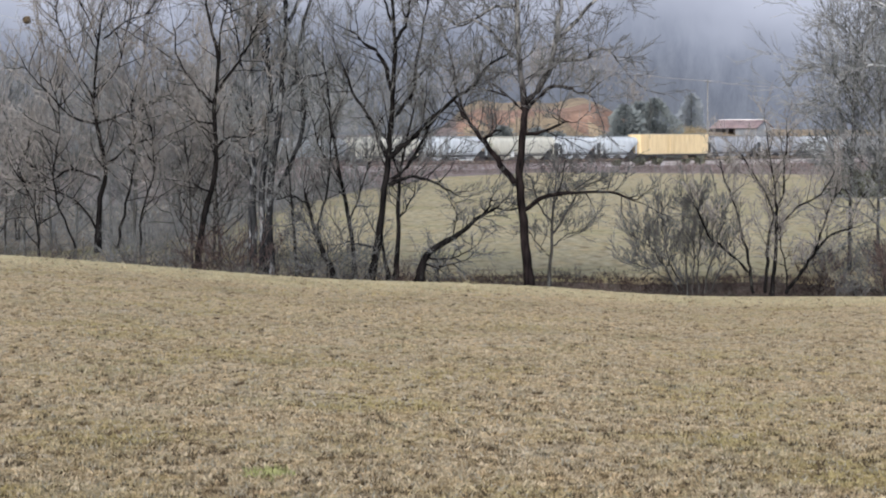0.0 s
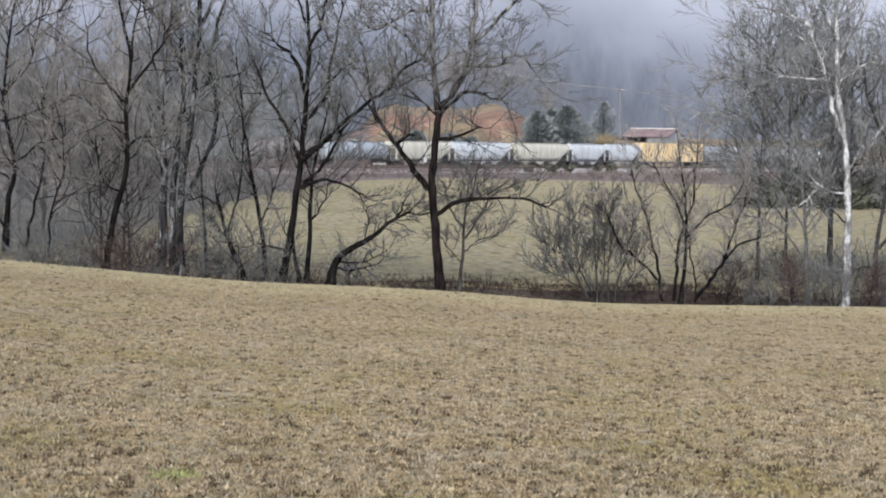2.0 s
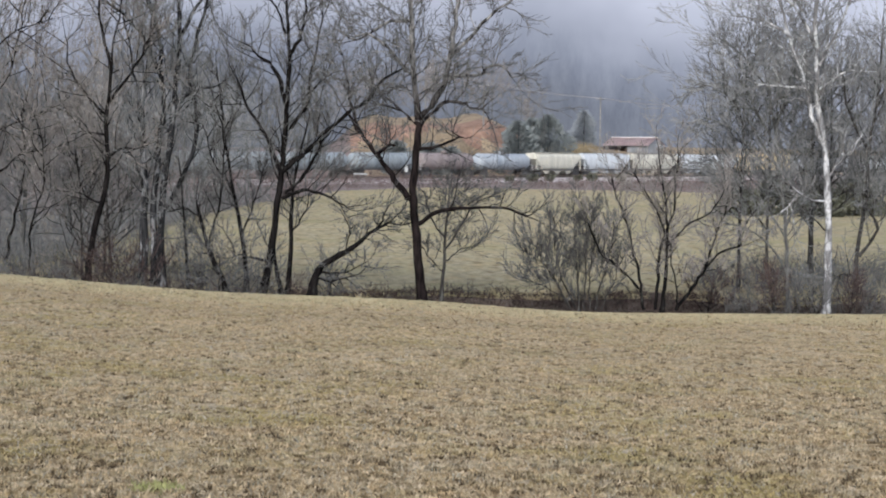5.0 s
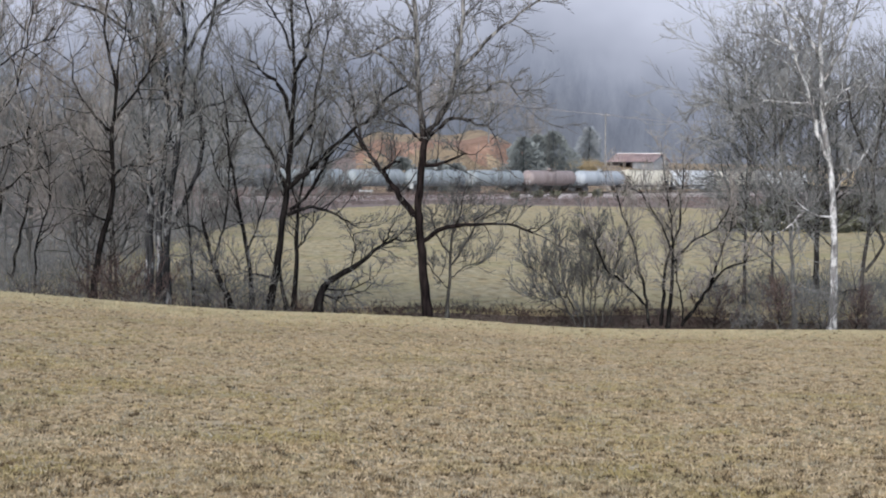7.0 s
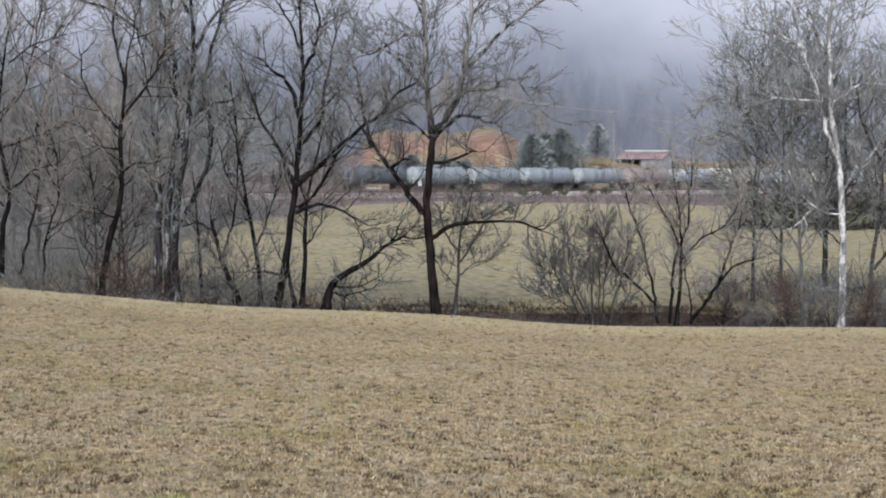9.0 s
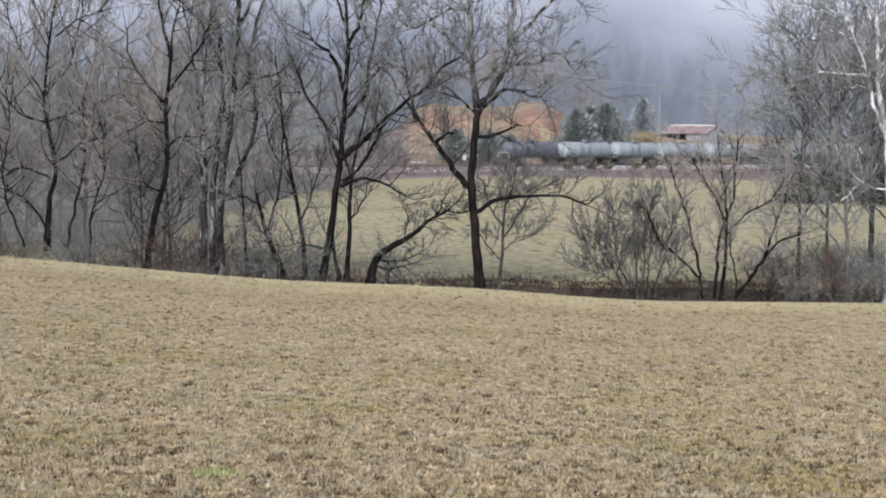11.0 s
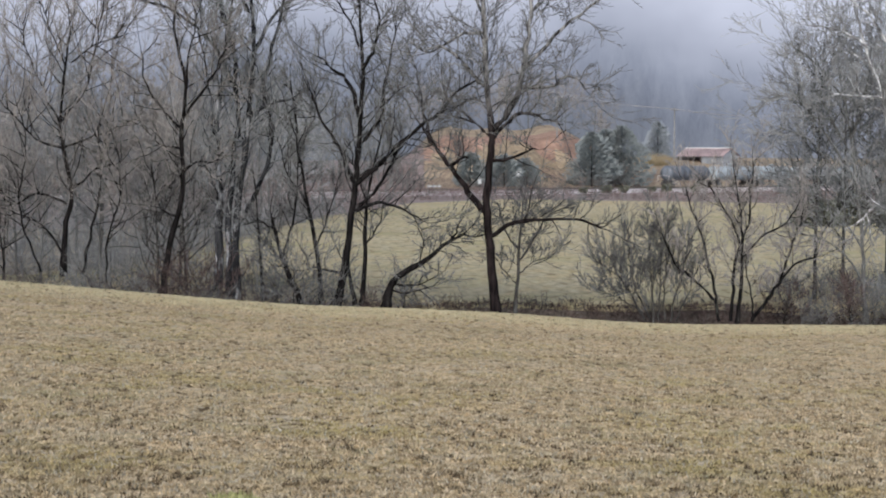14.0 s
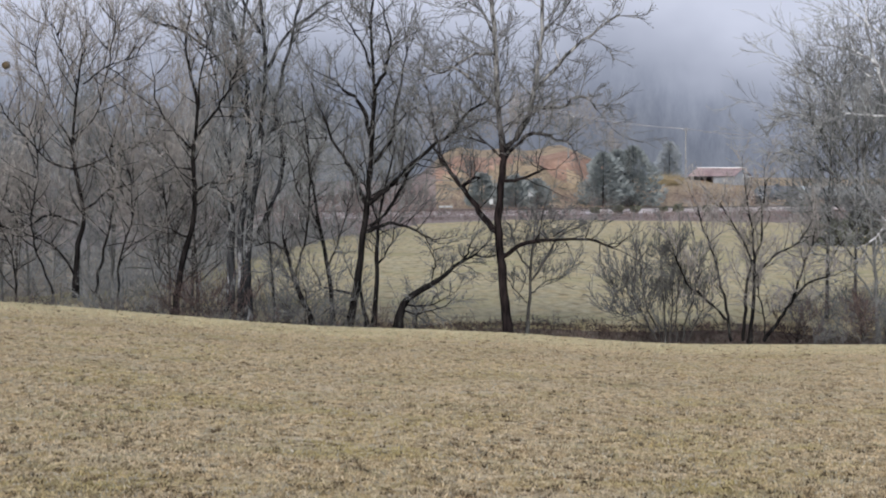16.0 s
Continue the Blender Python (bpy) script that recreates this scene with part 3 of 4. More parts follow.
bare_tree('tall creek tree with a dark trunk and pale upper limbs', (3.80, 84.00, -0.05), [(0.00, 0.00), (-0.17, 1.68), (-0.30, 3.16), (-0.45, 4.65), (-0.37, 6.13), (-0.25, 7.62), (-0.37, 8.85), (-0.54, 10.58), (-0.59, 12.32), (-0.79, 14.54), (-0.99, 16.77)], [
    (0.130, [(-0.49, 4.28), (-1.24, 5.26), (-1.98, 6.25), (-2.72, 7.24), (-3.27, 8.05)]),
    (0.130, [(-0.27, 7.86), (0.49, 8.73), (0.99, 9.97), (1.24, 11.58), (1.43, 13.56), (1.36, 16.03)]),
    (0.080, [(-0.30, 7.37), (0.49, 8.36), (1.11, 8.66), (1.61, 8.61), (2.10, 8.37), (2.52, 8.42)]),
    (0.070, [(-0.37, 6.63), (0.25, 6.63), (1.24, 7.00), (1.61, 7.13)]),
    (0.070, [(-1.98, 6.37), (-1.48, 6.75), (-1.24, 6.75)]),
    (0.090, [(-0.25, 3.29), (0.74, 3.91), (1.98, 4.04), (3.46, 4.05), (4.58, 3.68)]),
    (0.080, [(-0.59, 9.84), (-1.48, 10.83), (-2.47, 11.57), (-3.22, 11.32)]),
    (0.070, [(-0.59, 12.19), (-1.73, 12.06), (-2.97, 11.32), (-3.96, 11.81)]),
] + [
    (0.080, [(1.11, 10.59), (2.47, 12.08), (3.96, 13.32), (4.95, 14.07)]),
    (0.070, [(0.99, 9.85), (2.23, 9.85), (3.22, 10.35), (3.96, 9.61)]),
    (0.060, [(-0.69, 13.06), (-1.24, 14.04), (-2.47, 15.03)]),
    (0.060, [(-0.25, 7.62), (-0.99, 8.23), (-1.98, 8.60)]),
    (0.060, [(1.36, 13.07), (2.47, 14.06), (3.22, 15.55)]),
    (0.050, [(-2.72, 7.24), (-3.22, 8.60), (-3.46, 10.08), (-3.96, 11.56)]),
], 21, 0.21, M_BARK_PEEL, M_TWIG, every=0.46, length=2.5, depth=1.5, start=0.58, up=0.06, kids=4, spread=0.75, wob=0.30, tip=0.4)

bare_tree('young bare tree with upswept twigs', (4.77, 86.00, -0.05), [(0.00, 0.00), (0.08, 1.32), (0.13, 2.84), (0.25, 4.10), (0.38, 5.12)], [
    (0.040, [(0.08, 2.08), (0.89, 3.35), (1.39, 4.11), (2.41, 4.62)]),
    (0.040, [(0.13, 2.58), (-0.51, 3.59), (-0.76, 4.61)]),
    (0.030, [(0.13, 1.57), (0.89, 2.08), (1.65, 2.34)]),
    (0.030, [(0.08, 1.06), (-0.63, 1.82), (-1.14, 2.58)]),
    (0.030, [(0.25, 3.60), (0.63, 4.36), (1.27, 4.99)]),
], 22, 0.09, M_BARK_MID, M_TWIG, every=0.24, length=1.3, spread=0.8, up=0.08, slim=0.65, wob=0.3)

bare_tree('rounded thicket of bare stems', (10.85, 85.00, -0.52), [(0.00, 0.00), (-0.05, 1.63), (-0.20, 3.13), (-0.25, 4.38)], [
    (0.036, [(-0.38, 0.05), (-1.00, 1.12), (-1.63, 2.12), (-2.25, 3.12)]),
    (0.036, [(-0.13, 0.05), (-0.75, 1.37), (-1.13, 2.87), (-1.25, 4.12)]),
    (0.028, [(0.50, 0.00), (0.50, 1.63), (0.63, 3.13), (0.50, 4.38)]),
    (0.028, [(0.75, 0.00), (1.05, 1.38), (1.38, 2.88), (1.38, 3.88)]),
    (0.028, [(0.25, 0.00), (0.25, 1.38), (0.25, 3.13), (0.13, 4.13)]),
    (0.028, [(1.00, 0.00), (1.50, 1.13), (1.88, 2.39)]),
    (0.024, [(-0.75, 0.62), (-1.75, 1.12), (-2.75, 1.49)]),
    (0.024, [(-0.50, 0.37), (-1.50, 1.87), (-2.50, 2.62)]),
], 23, 0.05, M_BARK_MID, M_TWIG, every=0.18, length=1.15, start=0.12, name='bare_shrub', up=0.15, spread=0.6, slim=0.6, wob=0.26)

bare_tree('open many-stemmed bare tree on the creek bank', (14.52, 84.50, -0.47), [(0.00, 0.00), (0.12, 1.37), (0.20, 2.61), (0.15, 4.11), (0.00, 5.35), (-0.25, 6.84)], [
    (0.070, [(-0.30, -0.00), (-0.20, 1.37), (0.00, 2.86), (0.50, 4.36), (0.62, 5.85), (0.75, 7.09)]),
    (0.060, [(-0.80, -0.00), (-1.00, 1.12), (-1.24, 2.36), (-1.62, 3.85), (-1.99, 4.84), (-2.24, 5.84)]),
    (0.060, [(-0.95, 0.87), (-1.99, 1.86), (-2.86, 2.60), (-3.48, 3.84)]),
    (0.070, [(0.62, 0.00), (1.37, 1.00), (1.99, 1.87), (2.74, 2.62), (3.73, 2.88)]),
    (0.050, [(1.87, 1.75), (2.24, 2.87), (2.74, 4.12), (2.99, 4.86)]),
    (0.050, [(0.20, 2.86), (1.00, 3.74), (1.99, 4.36), (2.49, 5.11)]),
    (0.050, [(0.12, 3.36), (-0.50, 4.85), (-1.24, 6.09)]),
    (0.040, [(0.75, 0.13), (0.50, 1.62), (0.37, 3.11)]),
], 24, 0.10, M_BARK, M_TWIG_RED, every=0.32, length=1.4, start=0.35, spread=0.7, slim=0.7)

bare_tree('tall white-barked sycamore with mottled trunk', (22.31, 86.00, -0.52), [(0.00, 0.00), (0.03, 2.41), (0.00, 4.94), (-0.20, 7.21), (-0.56, 9.24), (-0.68, 11.26), (-0.81, 13.28), (-0.56, 15.31), (-0.68, 17.34)], [
    (0.100, [(-0.25, 7.47), (-0.81, 8.73), (-1.19, 10.24), (-1.82, 12.26), (-2.33, 14.28)]),
    (0.050, [(-0.05, 4.94), (-0.81, 4.98), (-1.44, 5.30)]),
    (0.050, [(-0.05, 5.95), (0.46, 6.72), (1.22, 7.36)]),
    (0.060, [(-0.51, 10.00), (0.20, 10.51), (0.96, 11.03)]),
    (0.050, [(-1.19, 9.99), (-2.33, 10.10), (-3.60, 10.21)]),
] + [
    (0.070, [(-0.61, 11.01), (0.20, 12.79), (0.71, 14.82)]),
    (0.050, [(-1.44, 5.04), (-1.82, 4.66), (-2.33, 4.27)]),
    (0.070, [(-0.81, 12.27), (-1.82, 13.78), (-3.34, 15.02)]),
    (0.060, [(-1.82, 12.26), (-3.09, 13.00), (-4.61, 13.23)]),
], 25, 0.19, M_BARK_PALE, M_TWIG_PALE, every=0.4, length=2.3, start=0.5, up=0.08, wob=0.26, tip=0.35)

bare_tree('dense bare tree with grey-brown twigs beside a sycamore', (21.09, 88.00, -0.79), [(0.00, 0.00), (-0.13, 2.02), (-0.26, 3.83), (-0.52, 6.42), (-0.91, 9.00), (-1.43, 11.59)], [
    (0.045, [(-0.13, 1.76), (-0.91, 3.04), (-1.94, 3.81), (-2.98, 4.05)]),
    (0.045, [(-0.18, 3.31), (-1.43, 5.11), (-2.72, 6.39), (-4.02, 7.15)]),
    (0.045, [(-0.39, 5.13), (-1.68, 7.18), (-2.98, 8.46), (-4.28, 8.96)]),
    (0.045, [(-0.52, 6.42), (-1.94, 8.47), (-3.24, 10.01), (-4.53, 10.51)]),
    (0.040, [(-0.65, 7.45), (-1.94, 9.77), (-2.72, 11.31)]),
    (0.040, [(-0.26, 3.83), (0.39, 5.91), (0.65, 8.25)]),
    (0.040, [(-0.78, 8.49), (-0.13, 10.83), (0.13, 12.91)]),
    (0.036, [(-1.17, 10.30), (-2.46, 11.83), (-3.50, 12.60)]),
], 26, 0.11, M_BARK_FAR, M_TWIG_PALE, every=0.33, length=2.4, up=0.05, spread=0.8, wob=0.22, slim=0.8)

bare_tree('dense bare tree with dark crooked limbs', (24.60, 89.00, -0.82), [(0.00, 0.00), (-0.13, 2.57), (0.26, 5.19), (0.39, 7.82), (0.79, 10.44), (0.92, 13.33)], [
    (0.080, [(0.00, 2.57), (0.79, 3.89), (0.00, 5.19)]),
    (0.080, [(0.26, 5.45), (-0.52, 5.71), (-1.31, 5.43)]),
    (0.080, [(0.26, 5.19), (1.57, 6.52), (2.36, 8.63)]),
    (0.070, [(0.39, 7.55), (-0.52, 9.11), (-1.05, 11.20)]),
    (0.070, [(0.66, 9.65), (1.83, 11.77), (2.88, 13.09)]),
    (0.050, [(0.00, 1.52), (-0.79, 1.77), (-1.44, 1.50)]),
], 27, 0.13, M_BARK_MID, M_TWIG_PALE, every=0.36, length=2.4)



def at(r, w):
    """A place w metres past the track on the line x = r * y from the camera's spot."""
    s = ((TRACK.y + w / ALONG.x) * r - TRACK.x) / (ALONG.x - r * ALONG.y)
    x, y = TRACK.x + s * ALONG.x, TRACK.y + w / ALONG.x + s * ALONG.y
    return x, y, ground_z(x, y)


def leaf_nest(base):
    """A squirrel's ball of dead leaves."""
    r = random.Random(3)
    v, f = [], []
    for _ in range(260):
        d = Vector((r.gauss(0, 1), r.gauss(0, 1), r.gauss(0, 0.8))).normalized()
        c = d * 0.15 * r.uniform(0.6, 1.1)
        u = d.orthogonal().normalized() * 0.07
        w = d.cross(u).normalized() * 0.06
        n = len(v)
        v += [c - u, c + w, c + u + d * 0.04, c - w]
        f.append((n, n + 1, n + 2, n + 3))
    ob = link_mesh("leaf_nest", v, f, M_WEED)
    ob.location = base
    tagged(ob, "ball of dead leaves nested in bare twigs", "nest")


leaf_nest((-18.6, 86.2, 11.65))

# the wood that closes the near side of the valley
def build_woods():
    rng = random.Random(5)
    kinds = []
    for k in range(5):
        kinds.append(wild_tree("bare grey-brown tree in a dense creek wood", (-24 - k * 2, 98 + 3 * k, -0.2), rng.uniform(6.5, 9.5), 40 + k, 0.085, M_BARK_MID if k % 2 else M_BARK_FAR, M_TWIG_RED if k % 2 else M_TWIG_PALE,
                               lean=rng.uniform(-0.06, 0.06), every=0.75, length=1.9, limbs=9, first=0.12, kids=3, group="trees in the creek wood"))
    far = [wild_tree("slender bare tree at the wooded field edge", (-30 - 4 * k, 150 + 20 * k, 0.0), 8.5 + k, 90 + k, 0.08, M_BARK_FAR, M_TWIG_GREY if k % 2 else M_TWIG_RED,
                     every=0.45, length=1.7, level=1, kids=6, limbs=10, first=0.15, fine=(1, 3, 4), group="trees at the field edge") for k in range(4)]
    spots = []
    for i in range(26):
        y = rng.uniform(89, 125)
        spots.append((y / 86 * rng.uniform(-23, -9.5 if i % 3 else -15), y, 1.0))
    for i in range(34):
        y = rng.uniform(118, 262)
        x = float(np.interp(y, (118, 175, 222, 272), (-17, -14, -10, 0))) - 22 * rng.random() ** 1.7 * y / 180
        spots.append((x, y, rng.uniform(0.9, 1.35)))
    for i in range(24):
        x, y, z = at(rng.uniform(-0.134, 0.0135) if i % 2 else rng.uniform(0.0047, 0.102), rng.uniform(12, 60) if i % 2 else rng.uniform(38, 75))
        spots.append((x, y, rng.uniform(1.1, 1.7)))
    for i, (x, y, k) in enumerate(spots):
        copy_thing(kinds[i % 5] if y < 126 else far[i % 4], pose(x, y, ground_z(x, y) - 0.1, 0, 0, rng.uniform(0, 360)) @ Matrix.Scale(k, 4))
    right = wild_tree("bare grey-brown tree in a thicket", (24.5, 94, -0.2), 11, 51, 0.10, M_BARK_MID, M_TWIG_PALE, every=0.6, length=2.4, group="trees in the thicket")
    for x, y in ((27, 92), (30, 97), (22.5, 99), (26, 104), (33, 102), (37, 112), (19.5, 92), (24.5, 97.5)):
        copy_thing(right, pose(x, y, -0.2, 0, 0, rng.uniform(0, 360)))


build_woods()


def low_shrubs():
    """Knee- to head-high tangles at the feet of the creek trees."""
    rng = random.Random(31)
    group = "shrubs at the feet of the creek trees"
    kinds = [wild_tree("low tangled bare shrub on the creek bank", (-13.2 + 4.1 * k, 84.2, ground_z(-13.2 + 4.1 * k, 84.2) - 0.1), 2.3 + 0.4 * k, 120 + k, 0.045, M_BARK, (M_TWIG, M_BRUSH, M_TWIG)[k],
                       lean=rng.uniform(-0.2, 0.2), limbs=11, first=0.03, reach=0.7, every=0.3, length=1.0, level=1, kids=5, slim=0.6, wob=0.3, name="bare_shrub", group=group) for k in range(3)]
    left = [(-18.6, 84.4), (-17.4, 83.2), (-16.2, 84.9), (-14.6, 83.6), (-13.9, 85.8), (-12.4, 83.9), (-11.6, 85.2), (-10.1, 84.1), (-9.4, 85.6), (-8.6, 83.9), (-6.9, 84.8), (-5.9, 85.9), (-3.7, 84.4), (-1.7, 85.3), (-0.2, 85.8)]
    right = [(18.6, 86.2), (19.8, 85.4), (20.9, 85.9), (21.6, 85.0), (23.2, 85.3), (24.4, 86.1), (25.6, 85.2), (16.9, 86.4)]
    for i, (x, y) in enumerate(left + right):
        copy_thing(kinds[i % 3], pose(x, y, ground_z(x, y) - 0.1, 0, 0, rng.uniform(0, 360)) @ Matrix.Scale(rng.uniform(0.45, 0.85), 4))


low_shrubs()


def brush(name, label, spots, height, stems, seed, material=M_BRUSH):
    """Low tangled brush along a line of places."""
    rng = random.Random(seed)
    tw = Tubes()
    for x, y in spots:
        z = ground_z(x, y) - 0.05
        for _ in range(stems):
            d = Vector((rng.gauss(0, 0.6), rng.gauss(0, 0.6), 1))
            spray(rng, tw, Vector((x + rng.gauss(0, 0.4), y + rng.gauss(0, 0.4), z)), d, height * rng.uniform(0.5, 1.2), 0.012 + 0.004 * height, 1, 0.02, 5, 0.9, (1, 2, 4))
    ob = link_mesh(name, tw.v, tw.f, material)
    return tagged(ob, label, "brush", kind="stuff")


rng = random.Random(9)
brush("creek_brush", "dark brown tangled brush along the creek bank", [(rng.uniform(-26, 30), rng.uniform(85.0, 88.9)) for _ in range(700)], 0.28, 4, 1)
brush("bleached_brush", "pale dry stems standing in the creek brush", [(rng.uniform(-26, 30), rng.uniform(85.5, 89.4)) for _ in range(260)], 0.45, 3, 21, M_BRUSH_PALE)
brush("creek_undergrowth", "dense brown undergrowth at the feet of the creek trees", [(rng.uniform(-26, -3), rng.uniform(82.5, 92)) for _ in range(170)], 1.5, 4, 2, M_BRUSH_PALE)
brush("thicket_undergrowth", "grey-brown tangle of stems in the thicket", [(rng.uniform(17.5, 33), rng.uniform(85, 97)) for _ in range(170)], 1.7, 3, 12, M_TWIG)


def wood_floor():
    spots = []
    while len(spots) < 430:
        y = rng.uniform(93, 230)
        x = float(np.interp(y, (93, 118, 175, 222, 272), (-8, -17, -14, -10, 0))) - 20 * rng.random() ** 1.8 * y / 140 + 1.0
        spots.append((x, y))
    brush("wood_undergrowth", "grey tangle of saplings on the floor of the wood", spots, 2.6, 3, 6, M_TWIG_PALE)


wood_floor()


def far_brush():
    spots = []
    while len(spots) < 1300:
        x, y = rng.uniform(-60, 95), rng.uniform(225, 430)
        w = behind_track(x, y)
        if y > field_edge(x) - 1 and -62 < w < (-17 if x > 20 else -13.5):
            spots.append((x, y))
    brush("ballast_brush", "brown scrub growing up beside the ballast", [at(rng.uniform(-0.13, 0.094), rng.uniform(-9.5, -4.2))[:2] for _ in range(420)], 1.25, 3, 15, M_BRUSH_FAR)
    brush("trackside_brush", "reddish-brown weeds between the field and the track", spots, 1.0, 3, 3, M_BRUSH_FAR)
    spots = []
    while len(spots) < 800:
        x, y = rng.uniform(-60, 110), rng.uniform(260, 480)
        if 6 < behind_track(x, y) < 30:
            spots.append((x, y))
    brush("broom_sedge", "ochre clumps of dry sedge on the slope beside a barn", [at(rng.uniform(0.119, 0.1343), rng.uniform(38, 44))[:2] for _ in range(170)], 2.0, 5, 14, M_SEDGE)
    brush("hillside_brush", "brown scrub on the slope behind the track", spots, 2.4, 4, 4, M_BRUSH_FAR)


far_brush()


def tufts(name, label, count, blades, size, material, seed, place=None, upright=0.6, near=1.6):
    """Tufts of dead grass: bent blades sprung from one root."""
    g = np.random.default_rng(seed)
    verts, faces = [], []
    for _ in range(count):
        if place:
            x, y = place[0] + g.normal(0, place[2]), place[1] + g.normal(0, place[2] * 1.6)
        else:
            y = 17.5 + 59 * g.random() ** near
            x = y * g.uniform(-0.25, 0.32)
        z = ground_z(x, y) - 0.006
        s0 = size * g.uniform(0.55, 1.35)
        for k in range(blades):
            a = g.uniform(0, 6.28)
            L, h, wd = 0.5 * s0 * g.uniform(0.5, 1.3), upright * s0 * g.uniform(0.3, 1.2), 0.09 * s0 + 0.003
            cx, cy = x + g.normal(0, 0.35 * s0), y + g.normal(0, 0.35 * s0)
            c, q = math.cos(a), math.sin(a)
            n = len(verts)
            verts += [(cx - wd * q, cy + wd * c, z), (cx + wd * q, cy - wd * c, z), (cx + L * c, cy + L * q, z + h)]
            faces.append((n, n + 1, n + 2))
    return tagged(link_mesh(name, verts, faces, material), label, "grass", kind="stuff")


def turf(name, label, count, blades, tall, wide, material, seed, near=1.6, y0=17.0, y1=77.5, clump=0.05):
    """Standing grass over the pasture: clumps of narrow leaning blades."""
    g = np.random.default_rng(seed)
    us, vs = np.linspace(-0.27, 0.34, 80), np.linspace(y0 - 1, y1 + 1, 130)
    table = np.array([[ground_z(u * v, v) for u in us] for v in vs])
    y = y0 + (y1 - y0) * g.random(count) ** near
    u = g.uniform(-0.25, 0.32, count)
    fu, fv = (u - us[0]) / (us[1] - us[0]), (y - vs[0]) / (vs[1] - vs[0])
    iu, iv = fu.astype(int), fv.astype(int)
    fu, fv = fu - iu, fv - iv
    z = (table[iv, iu] * (1 - fu) + table[iv, iu + 1] * fu) * (1 - fv) + (table[iv + 1, iu] * (1 - fu) + table[iv + 1, iu + 1] * fu) * fv
    size = g.uniform(0.5, 1.4, count)
    n = count * blades
    cx, cy, cz, k = (np.repeat(a, blades) for a in (u * y, y, z, size))
    cx, cy = cx + g.normal(0, clump, n) * k, cy + g.normal(0, clump, n) * k
    turn = g.uniform(0, 6.283, n)
    w = wide * k * g.uniform(0.6, 1.2, n)
    h = tall * k * g.uniform(0.35, 1.15, n)
    lean = g.normal(0, 0.7, (2, n)) * h
    v = np.empty((n, 3, 3))
    v[:, 0] = np.stack([cx - w * np.cos(turn), cy - w * np.sin(turn), cz - 0.008], 1)
    v[:, 1] = np.stack([cx + w * np.cos(turn), cy + w * np.sin(turn), cz - 0.008], 1)
    v[:, 2] = np.stack([cx + lean[0], cy + lean[1], cz + h], 1)
    me = bpy.data.meshes.new(name)
    me.vertices.add(3 * n)
    me.vertices.foreach_set("co", v.ravel())
    me.loops.add(3 * n)
    me.loops.foreach_set("vertex_index", np.arange(3 * n, dtype=np.int32))
    me.polygons.add(n)
    me.polygons.foreach_set("loop_start", np.arange(0, 3 * n, 3, dtype=np.int32))
    me.update(calc_edges=True)
    me.materials.append(material)
    return tagged(new(name, me), label, "grass", kind="stuff")


turf("pasture_grass", "short dead straw-coloured pasture grass", 66000, 5, 0.044, 0.018, M_TURF, 4, y1=76.0)
turf("weed_clumps", "dark brown dead weed clumps in the pasture", 5400, 12, 0.055, 0.014, M_WEED, 5, near=2.3, clump=0.035)
turf("grey_grass", "bleached grey grass tufts in the pasture", 5000, 6, 0.06, 0.012, M_BLADE_GREY, 6)
turf("creek_weeds", "low dense brown weeds in the creek bed", 12000, 6, 0.17, 0.022, M_BRUSH, 9, near=0.9, y0=83.5, y1=88.8, clump=0.12)
turf("crest_grass", "pale standing grass along the brink of the pasture", 16000, 5, 0.035, 0.022, M_CREST, 8, near=0.55, y0=68.0, y1=78.6)
tufts("green_grass", "patch of green grass in the dormant pasture", 120, 8, 0.10, M_GREEN, 7, (-2.0, 21.6, 0.13))

# ---- evergreens, poles, barn beyond the track ----
def cedar(label, base, height, width, seed, foliage=None, name="cedar_tree", group="evergreens behind the track"):
    rng = random.Random(seed)
    tree = thing(name, label, "tree", pose(*base), group)
    tr = Tubes()
    tr.tube([Vector((0, 0, -0.5)), Vector((0, 0, height * 0.5)), Vector((0.1, 0, height * 0.97))], [0.22, 0.13, 0.03], 7)
    link_mesh("trunk", tr.v, tr.f, M_BARK, tree, smooth=True)
    v, f = [], []
    for _ in range(int(330 * height)):
        t = rng.random()
        a = rng.uniform(0, 6.283)
        lump = 1 + 0.7 * noise.noise((1.6 * math.cos(a), 1.6 * math.sin(a), t * 5 + seed))
        rad = width / 2 * min(1.0, 1.25 * (1 - t) ** 0.55) * lump * (0.8 + 0.2 * min(1, t * 6))
        rr = rad * rng.random() ** 0.35
        c = Vector((rr * math.cos(a), rr * math.sin(a), 0.2 + t * height))
        out = Vector((math.cos(a), math.sin(a), rng.uniform(-0.2, 0.9))).normalized()
        s = rng.uniform(0.3, 0.75) * (1.7 if rng.random() < 0.12 else 1)
        side = out.orthogonal().normalized()
        side.rotate(Matrix.Rotation(rng.uniform(0, 6.28), 3, out))
        n = len(v)
        v += [c - side * s * 0.35, c + side * s * 0.35, c + out * s, c + out * s * 0.4 + Vector((0, 0, 0.2 * s))]
        f += [(n, n + 1, n + 3), (n + 1, n + 2, n + 3), (n + 2, n, n + 3)]
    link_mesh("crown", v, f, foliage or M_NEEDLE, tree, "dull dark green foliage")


for i, (p, w, h, wd) in enumerate(((0.0945, 11, 10.5, 9.5), (0.1100, 11, 12.0, 10.5), (0.1019, 14, 11, 10), (0.0312, 10, 6.2, 6.0), (0.0489, 10, 5.8, 6.2), (0.0592, 12, 5.0, 6.0))):
    cedar("dull green cedar tree behind the railway", at(p, w), h, wd, 60 + i)


